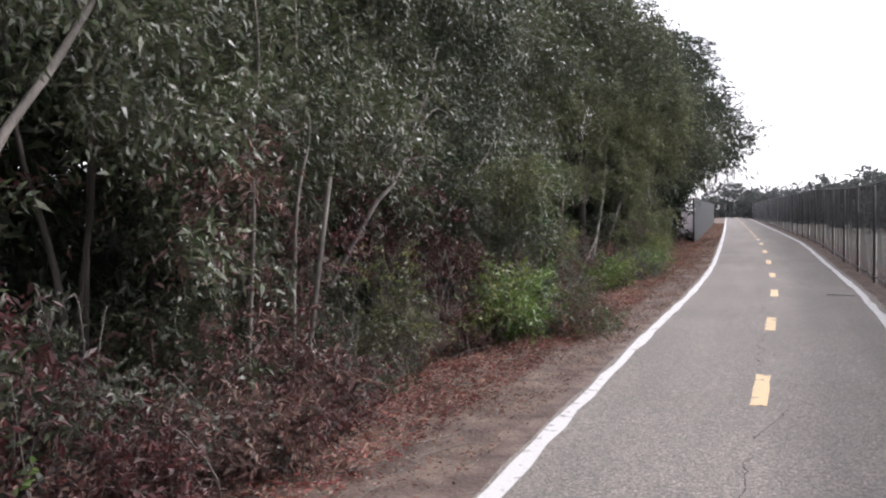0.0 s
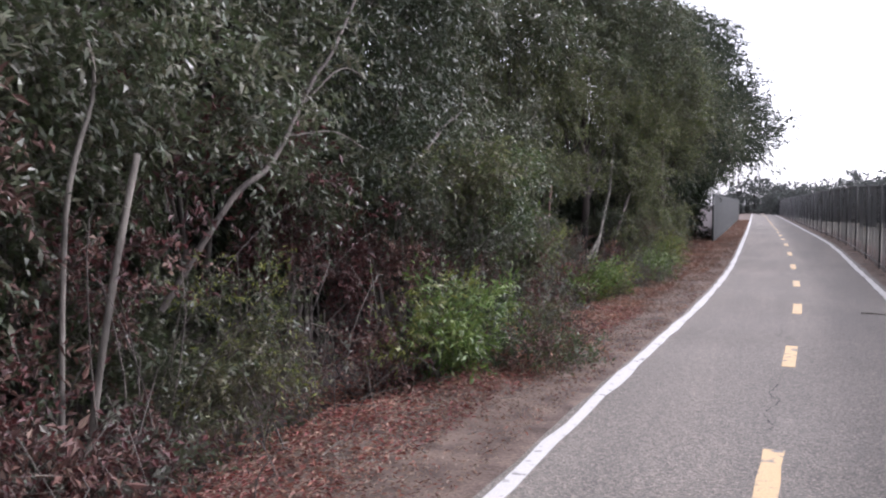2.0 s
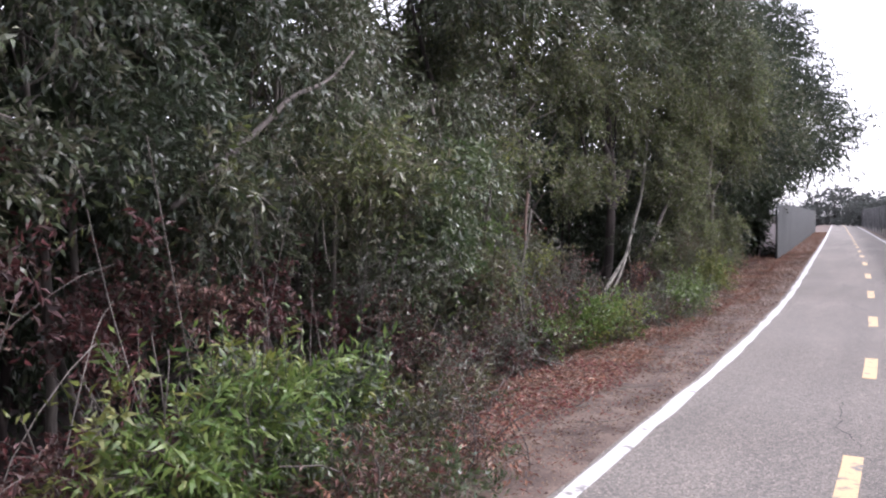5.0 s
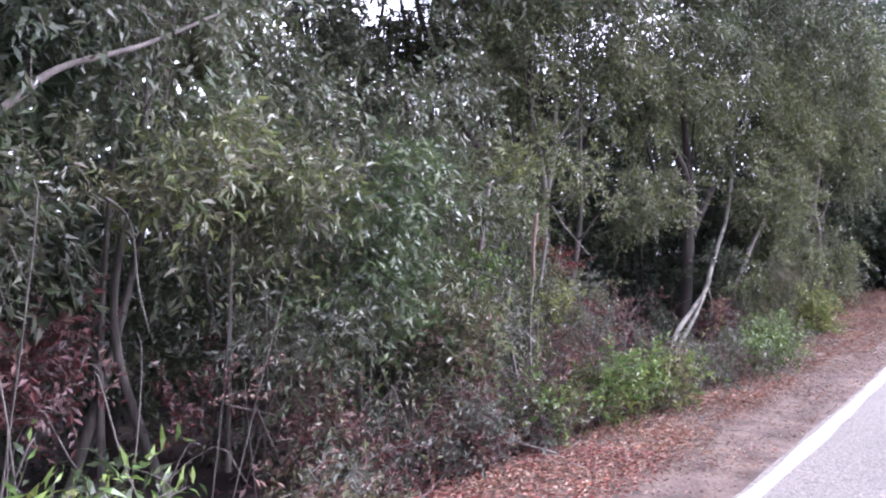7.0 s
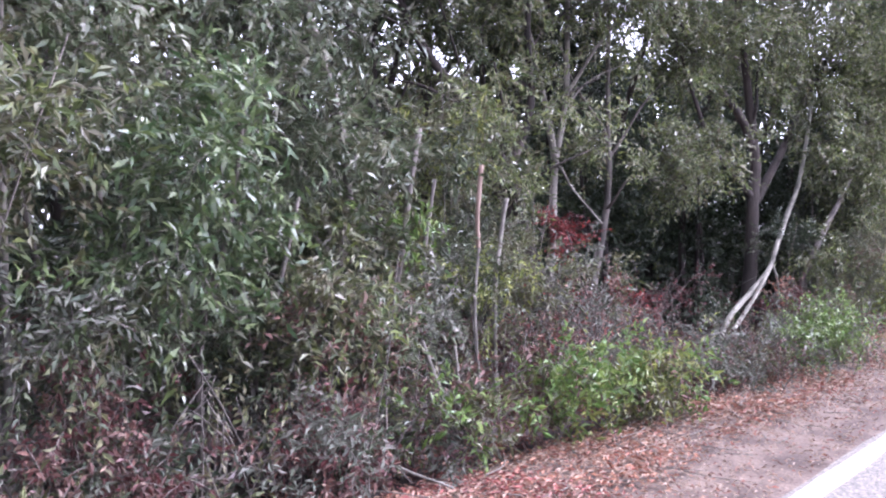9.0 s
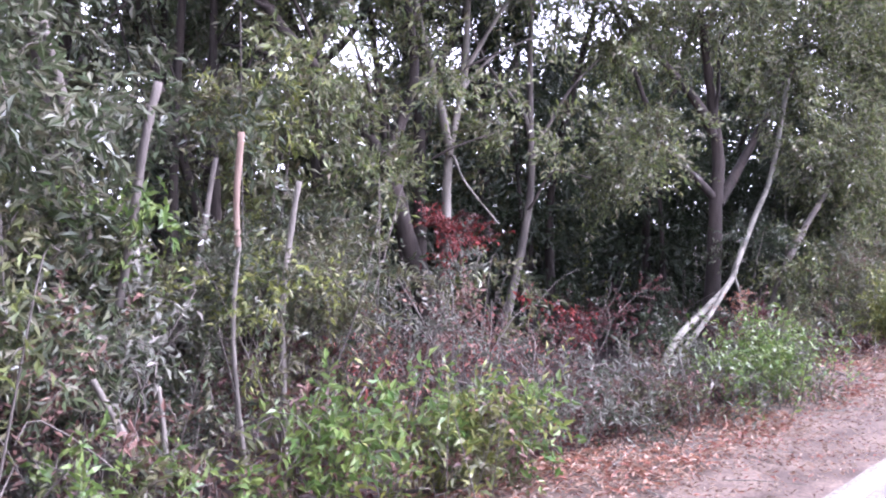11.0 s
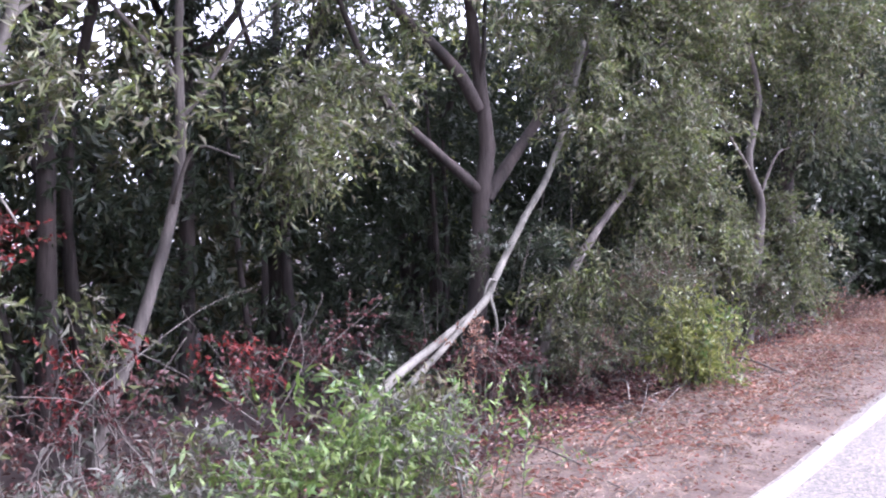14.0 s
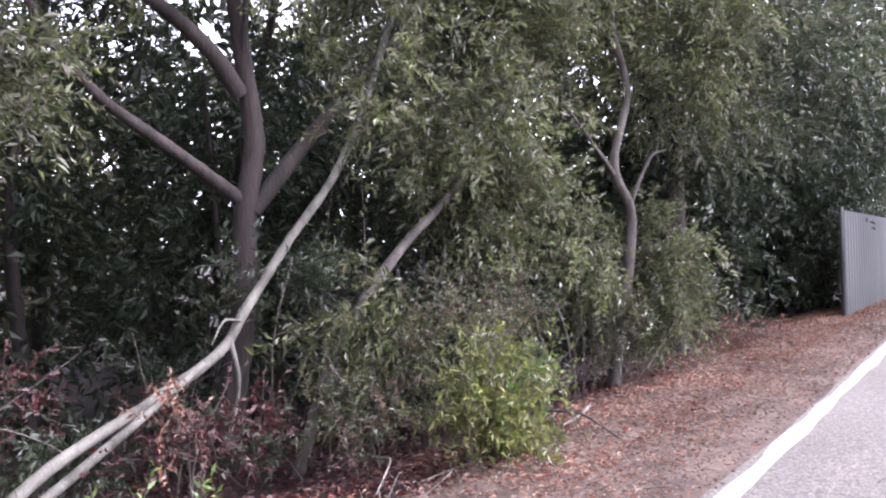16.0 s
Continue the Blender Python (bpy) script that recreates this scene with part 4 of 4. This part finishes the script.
shrub("green leafy shrub at the foot of the leaning trunk", [(-2.15, 19.0, 0.26, .4, .6, .27), (-2.5, 19.8, 0.24, .4, .55, .24), (-2.0, 19.5, 0.36, .18, .28, .34)], [(BRIGHT, 0.8), (OLIVE, 0.4), (SILVER, 0.3)], 115, 0.065, 0.018)
shrub("grey-green shrub by the verge", [(-2.2, 18.2, 0.2, .4, .55, .22), (-2.7, 18.8, 0.2, .4, .6, .22)], [(SILVER, 0.5), (OLIVE, 0.5), (DEAD, 0.2)], 85, 0.055, 0.018)
shrub("low green tufts on the verge", [(-2.0, 21.3, 0.07, .3, .6, .1), (-2.3, 22.4, 0.08, .3, .6, .12)], [(OLIVE, 0.9), (BRIGHT, 0.5)], 120, 0.05, 0.011)
shrub("dense olive shrub with grey twigs", [(-3.5, 24.3, 0.7, .6, .8, .65), (-3.3, 23.4, 0.4, .45, .5, .38), (-3.4, 25.2, 0.7, .5, .6, .5)], [(OLIVE, 0.7), (WILLOW, 0.8), (DEAD, 0.25)], 140, 0.055, 0.018)
shrub("yellow-green sprigs at the shrub's edge", [(-2.52, 23.95, 0.42, .3, .4, .38), (-2.55, 24.5, 0.6, .3, .4, .38)], [(YELLOWGREEN, 1.3), (BRIGHT, 0.5)], 260, 0.07, 0.026)
shrub("low green shrub under the sinuous tree", [(-3.0, 27.0, 0.5, .4, .7, .5), (-2.9, 28.4, 0.6, .4, .6, .6)], [(WILLOW, 0.8), (OLIVE, 0.4), (DEAD, 0.2)], 130)
shrub("russet dry brush before the metal fence", [(-2.8, 30.5, 0.4, .4, 1.0, .35)], [(DEAD, 0.6), (ORANGE, 0.4)], 90, 0.055, 0.02)
shrub("maroon undergrowth in the hollow", [(-5.2, 21.2, 0.4, .9, 1.2, .45), (-5.0, 19.5, 0.3, .8, .9, .4)], [(MAROON, 0.9), (DEEP, 0.3)], 26, 0.055, 0.026)
shrub("scarlet vine leaves in the hollow", [(-5.0, 20.9, 0.55, .5, 1.3, .25), (-4.9, 19.6, 0.5, .4, .7, .2)], [(RED, 0.5), (MAROON, 1.0)], 22, 0.055, 0.03)
shrub("scarlet vine leaves climbing a trunk", [(-4.75, 18.6, 1.42, .14, .25, .14)], [(RED, 0.9), (MAROON, 0.4)], 9, 0.055, 0.03, canes=2)
shrub("maroon undergrowth behind the dead shrub", [(-4.3, 17.6, 0.4, .6, 1.0, .4), (-4.6, 15.8, 0.4, .7, .9, .45)], [(MAROON, 0.7), (DEAD, 0.5)], 90, 0.055, 0.026)
# shrub added to darken the shaded void at the trunk's base
shrub("low undergrowth in shade-dark leaf filling the void under the leaning trunk", [(-4.4, 22.0, 0.1, .6, .8, .35), (-3.9, 22.9, 0.2, .5, .6, .4), (-4.9, 23.0, 0.3, .6, .8, .5)], [(DEEP, 0.9), (MAROON, 0.1)], 50, 0.07, 0.026)
shrub("dark low undergrowth beside the dark trunk", [(-4.3, 24.6, 0.4, .5, .8, .5), (-3.7, 26.0, 0.5, .5, .8, .5)], [(DEEP, 0.9), (WILLOW, 0.4)], 130, 0.07, 0.026)
shrub("mixed green and dead undergrowth crowding the verge", [(-2.95, 13.2, 0.45, .4, .6, .4), (-3.3, 13.9, 0.75, .4, .6, .4), (-3.1, 14.6, 0.7, .35, .5, .35)], [(WILLOW, 0.8), (SILVER, 0.25), (DEAD, 0.35)], 115, 0.07, 0.022)
shrub("mixed sage and bramble undergrowth", [(-3.0, 12.2, 0.35, .4, .6, .35), (-2.7, 13.9, 0.25, .3, .5, .25), (-3.5, 15.3, 0.5, .4, .5, .4)], [(SILVER, 0.3), (OLIVE, 0.4), (MAROON, 0.5), (DEEP, 0.5)], 60, 0.06, 0.02)
shrub("dark leafy growth round the forked trunk", [(-4.2, 23.3, 1.15, .35, .5, .45), (-4.1, 23.9, 1.7, .35, .45, .35)], [(DEEP, 0.8), (WILLOW, 0.4)], 130, 0.075, 0.026, canes=2)
shrub("russet leaves by the leaning trunk", [(-3.7, 22.3, 0.4, .2, .3, .22)], [(ORANGE, 0.5), (MAROON, 0.5)], 15, 0.055, 0.022)


for i, (x, y, z, rx, ry, rz, m) in enumerate(((-4.0, 16.6, 1.5, .4, .5, .35, WILLOW), (-3.9, 17.9, 1.0, .35, .5, .3, SILVER), (-4.3, 16.0, 2.4, .4, .5, .35, YELLOWGREEN), (-3.5, 13.6, 0.8, .35, .5, .35, DEEP), (-4.1, 26.0, 1.9, .45, .5, .5, WILLOW))):
    shrub("leafy sapling reaching up among the trunks" if i % 2 else "slim sapling with light leaves among the trunks", [(x, y, z, rx, ry, rz), (x - 0.1, y + 0.2, z * 0.55, rx * 0.6, ry * 0.6, rz * 0.6)], [(m, 0.9), (OLIVE, 0.4)], 90, 0.07, 0.023, stems=GREY_BARK, group="saplings among the trunks")


for x, y, z, rx, ry, rz, m in ((-3.9, 15.9, 0.7, .5, .6, .45, SUNLIT), (-4.3, 16.9, 1.1, .5, .6, .4, WILLOW), (-3.7, 14.4, 1.5, .35, .5, .4, SUNLIT), (-3.3, 12.9, 1.3, .35, .6, .4, WILLOW), (-3.1, 11.6, 1.9, .35, .6, .4, SUNLIT), (-3.3, 26.4, 1.2, .4, .5, .5, SUNLIT), (-3.0, 13.8, 1.0, .35, .5, .35, SUNLIT), (-3.0, 10.4, 1.75, .4, .6, .35, WILLOW), (-2.95, 9.2, 1.8, .4, .6, .35, SUNLIT)):
    shrub("leafy bough hanging low before the trunks", [(x, y, z, rx, ry, rz)], [(m, 1.0), (OLIVE, 0.2)], 150, 0.085, 0.026, 8, 0.3, 0.3, stems=GREY_BARK, group="low leafy boughs", canes=2)


def shoots(label, at, n, spread, height, mat, seed):
    """Upright leafy shoots, each a thin stem with leaves up its length."""
    q = np.random.default_rng(seed)
    b = np.array(at, float)
    ob = thing("leafy_shoots", b, label, "shrub", "fresh shoots by the verge")
    f = b + np.stack([q.normal(0, spread[0], n), q.normal(0, spread[1], n), np.zeros(n)], -1)
    way = unit(np.stack([q.normal(0.1, 0.22, n), q.normal(0, 0.25, n), np.ones(n)], -1))
    h = height * q.uniform(0.6, 1.2, n)
    tagged(part("stem", many_tubes("stem", [[a, a + w * k * 0.5, a + w * k] for a, w, k in zip(f, way, h)], 0.004, 0.002, GREY_BARK, b), ob), kind="stuff")
    tagged(part("foliage", leaf_mesh("foliage", *sprays(f + way * 0.06, way, height, 16, 0.07, 0.018, 0.0, 0.7), mat, b), ob), kind="stuff")


shoots("fresh green upright shoots with narrow leaves", (-2.05, 19.3, 0), 26, (0.25, 0.5), 0.55, BRIGHT, 91)
shoots("grey-green upright shoots with narrow leaves", (-2.45, 18.0, 0), 30, (0.3, 0.6), 0.5, SILVER, 92)
shoots("yellow-green upright shoots with narrow leaves", (-2.4, 15.9, 0), 26, (0.3, 0.5), 0.6, YELLOWGREEN, 93)
shoots("bright green upright willow shoots", (-2.2, 9.0, 0), 40, (0.22, 0.42), 0.95, BRIGHT, 94)
shoots("fresh green shoots at the foot of the leaning trunk", (-2.8, 20.8, 0), 22, (0.3, 0.5), 0.4, BRIGHT, 95)
shoots("olive shoots at the edge of the litter", (-2.52, 24.1, 0.02), 30, (0.18, 0.3), 0.8, YELLOWGREEN, 96)
shoots("grey-green shoots in the brush", (-2.8, 13.6, 0), 26, (0.3, 0.6), 0.6, OLIVE, 97)


def brush(label, at, n, spread, height, mat, thick=0.006, seed=1):
    """A tangle of bare dry stems."""
    r = np.random.default_rng(seed)
    b = np.array(at, float)
    ob = thing("dry_brush", b, label, "dead branches", "tangles of dry stems")
    lines = []
    for k in range(n):
        f = b + (r.normal(0, spread[0]), r.normal(0, spread[1]), -0.1)
        h = height * r.uniform(0.4, 1.2)
        l = np.array([r.normal(0, 0.35) + 0.1, r.normal(0, 0.45), 0]) * h
        e = f + l + (0, 0, h)
        q = e + l * 0.4 + (0, 0, -0.15 * h * r.uniform(-1, 2))
        if k % 5 > (0 if 9.5 < at[1] < 15.5 else 1):
            continue
        lines.append([f, f + l * 0.3 + (0, 0, h * 0.55) + r.normal(0, 0.04, 3), e, q])
        if r.uniform() < 0.6:
            m = f + l * 0.5 + (0, 0, h * 0.6)
            lines.append([m, m + r.normal(0, 0.1, 3) + (0, 0, 0.1), m + r.normal(0, 0.22, 3) + (0, 0, 0.2)])
    tagged(part("stem", many_tubes("stem", lines, thick, thick * 0.4, mat, b, 5), ob), kind="stuff")


for i, (x, y, n, h, m) in enumerate(((-2.4, 2.6, 16, .7, PALE_BARK), (-2.5, 4.2, 16, .8, PALE_BARK), (-2.6, 5.6, 18, 1.5, PALE_BARK), (-2.8, 7.2, 16, 1.5, GREY_BARK), (-2.7, 8.4, 12, 1.0, GREY_BARK), (-3.2, 11.4, 6, .7, PALE_BARK),
                                     (-2.9, 14.6, 18, .8, PALE_BARK), (-3.2, 16.2, 20, .9, PALE_BARK), (-3.4, 17.6, 18, .8, GREY_BARK), (-3.0, 18.6, 14, .5, PALE_BARK),
                                     (-3.3, 25.6, 10, .9, GREY_BARK), (-3.3, 27.3, 12, 1.2, GREY_BARK), (-4.6, 19.0, 14, .9, GREY_BARK))):
    brush("tangle of bare dry grey stems at the thicket's foot", (x, y, 0), n, (0.3, 0.5), h, GREY_BARK if i % 4 else MID_BARK, 0.005, 50 + i)


def stem(label, pts, r0, r1, mat, name="bare_branch"):
    ob = new(name, tube(name, pts, r0, r1, mat, sides=7, wobble=0.06))
    tagged(ob, label, "branch", "bare branches in the thicket")


stem("grey leaning bare branch among leaves", [(-3.0, 5.9, 0.9), (-2.75, 6.35, 1.66), (-2.7, 6.76, 1.94), (-2.7, 7.3, 2.6), (-2.75, 7.7, 2.92), (-2.9, 8.4, 3.6)], 0.026, 0.013, GREY_BARK)
stem("thin grey side branch among leaves", [(-2.7, 6.95, 2.15), (-2.62, 7.5, 2.22), (-2.62, 8.0, 2.12)], 0.011, 0.004, GREY_BARK)
stem("thin grey side branch among leaves", [(-2.7, 7.15, 2.4), (-2.6, 7.6, 2.75), (-2.6, 8.1, 2.7)], 0.011, 0.004, GREY_BARK)
stem("pale broken stump among leaves", [(-2.75, 5.0, -0.05), (-2.68, 5.1, 0.8), (-2.65, 5.22, 1.42), (-2.65, 5.36, 1.92)], 0.024, 0.02, MID_BARK)
stem("straight pale stem among leaves", [(-2.75, 4.85, -0.05), (-2.7, 4.88, 1.55), (-2.66, 5.06, 2.3), (-2.72, 5.0, 2.8), (-2.85, 5.2, 3.8)], 0.018, 0.009, MID_BARK)
stem("straight pale stem among leaves", [(-2.75, 4.2, -0.05), (-2.7, 4.31, 1.72), (-2.74, 4.28, 2.2), (-2.7, 4.42, 2.7), (-2.8, 4.5, 3.6)], 0.018, 0.009, MID_BARK)
stem("thick pale leaning branch near the path", [(-2.75, 1.5, 0.9), (-2.62, 1.8, 1.5), (-2.6, 2.05, 1.97), (-2.6, 2.4, 2.4), (-2.7, 2.9, 3.0)], 0.033, 0.02, MID_BARK)
stem("grey bare branch reaching over the path side", [(-3.2, 9.5, 1.7), (-3.0, 10.2, 2.32), (-2.95, 10.45, 2.54), (-2.95, 10.91, 2.74), (-3.2, 11.6, 3.1)], 0.026, 0.01, GREY_BARK)
stem("slim pale upright stem", [(-3.9, 12.2, 0.0), (-3.85, 12.2, 2.13), (-3.85, 12.22, 2.84), (-3.9, 12.3, 3.6)], 0.022, 0.012, MID_BARK)
stem("thin hanging red-brown twig", [(-3.05, 10.7, 1.95), (-3.0, 10.85, 1.8), (-3.0, 10.9, 1.45), (-2.98, 10.95, 1.2)], 0.007, 0.004, MID_BARK)
stem("pale upright stem with a broken tip", [(-3.18, 15.36, -0.05), (-3.2, 15.3, 0.8), (-3.17, 15.33, 1.35)], 0.014, 0.012, MID_BARK)
stem("reddish dead broken wooden pole", [(-3.17, 15.32, 1.33), (-3.17, 15.32, 1.6), (-3.14, 15.34, 1.96)], 0.017, 0.02, surface("reddish_dead_wood", (0.13, 0.085, 0.065), (0.24, 0.17, 0.135), 6, 50, 0.9, 0.7, (1, 1, 0.3)))
stem("pale broken stub above the leaves", [(-3.4, 15.75, -0.05), (-3.36, 15.72, 0.9), (-3.33, 15.78, 1.45), (-3.3, 15.82, 1.72)], 0.017, 0.019, MID_BARK)
stem("grey broken trunk with a cut top", [(-3.65, 14.7, 0.4), (-3.55, 14.85, 1.2), (-3.5, 14.95, 1.9), (-3.5, 15.04, 2.25)], 0.027, 0.024, GREY_BARK)
stem("bleached broken stick leaning in the brush", [(-2.9, 14.75, 0.1), (-2.88, 14.56, 0.45), (-2.85, 14.4, 0.75)], 0.02, 0.015, MID_BARK)
stem("bleached broken stick in the brush", [(-2.85, 14.75, 0.1), (-2.84, 14.72, 0.5), (-2.84, 14.7, 0.68)], 0.014, 0.01, MID_BARK)
stem("long dry stick lying on the verge", [(-2.9, 14.0, 0.25), (-2.5, 13.8, 0.14), (-2.1, 13.9, 0.05)], 0.014, 0.007, MID_BARK)
stem("dry branch lying on the leaf litter", [(-2.9, 25.2, 0.09), (-2.5, 25.0, 0.13), (-2.0, 24.6, 0.08)], 0.016, 0.006, GREY_BARK)
stem("dry branch lying on the leaf litter", [(-2.7, 25.5, 0.1), (-2.5, 24.9, 0.12), (-2.5, 24.5, 0.09)], 0.013, 0.006, MID_BARK)
stem("dry branch lying by the litter", [(-3.0, 23.2, 0.1), (-2.75, 23.0, 0.15), (-2.5, 22.6, 0.08)], 0.01, 0.005, MID_BARK)
for y, x, dy in ((15.6, -6.0, -0.5), (16.2, -6.1, 0.3), (17.0, -6.2, -0.9), (16.6, -5.9, 0.1), (19.2, -6.2, -0.4)):
    tree((x, y, -0.5), "dark leaning tree in the shade with a thin crown", [([(x, y, -0.6), (x + 0.1, y + dy * 0.3, 1.2), (x, y + dy * 0.7, 2.6), (x, y + dy * 1.3, 4.6)], 0.06, 0.03)], DARK_BARK,
         [(x + 0.2, y + dy, 3.9, .9, .9, .8)], WILLOW, 60, [((x, y + dy * 0.6, 2.4), (x + 0.3, y + 0.9, 3.8), 0.025), ((x, y + dy * 0.5, 2.0), (x + 0.2, y - 0.9, 3.4), 0.025)], leaf=0.1, width=0.04, gap=-0.1, group="dark trees in the shade")

# far trees beyond the screened fence, their leaves greyed in place of haze
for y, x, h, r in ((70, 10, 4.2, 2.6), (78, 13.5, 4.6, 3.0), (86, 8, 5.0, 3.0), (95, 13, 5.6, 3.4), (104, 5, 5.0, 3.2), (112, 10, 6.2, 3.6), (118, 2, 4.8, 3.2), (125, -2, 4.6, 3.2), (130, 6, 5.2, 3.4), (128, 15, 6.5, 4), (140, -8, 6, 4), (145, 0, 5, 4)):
    tree((x, y, -1.2), "far rounded tree in haze-greyed leaf colour beyond the fence", [([(x, y, -1.3), (x, y, 1), (x, y, h - 1)], 0.2, 0.06)], DARK_BARK,
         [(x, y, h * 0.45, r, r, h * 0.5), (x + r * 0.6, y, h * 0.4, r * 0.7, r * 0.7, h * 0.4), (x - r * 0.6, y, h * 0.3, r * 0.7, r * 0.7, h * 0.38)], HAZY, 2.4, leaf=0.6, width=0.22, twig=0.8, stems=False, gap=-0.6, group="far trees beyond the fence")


def fallen_twigs(n, y0, y1):
    """Thin dry twigs dropped over the verge."""
    r = np.random.default_rng(5)
    lines = []
    for k in range(n):
        y = r.uniform(y0, y1)
        a = np.array([mid(y) - r.uniform(1.9, 3.3), y, 0.016 + rise(y)])
        h, l = r.uniform(0, 2 * math.pi), r.uniform(0.12, 0.6)
        e = a + np.array([math.cos(h) * l, math.sin(h) * l, r.uniform(0.0, 0.05)])
        e[0] = min(e[0], mid(y) - 1.66)
        lines.append([a, (a + e) / 2 + r.normal(0, 0.03, 3) * (1, 1, 0.2), e])
    tagged(new("fallen_twigs", many_tubes("fallen_twigs", lines, 0.005, 0.002, MID_BARK, sides=4)), "thin dry grey twigs fallen on the verge", "twigs", kind="stuff")


fallen_twigs(260, 2, 33)
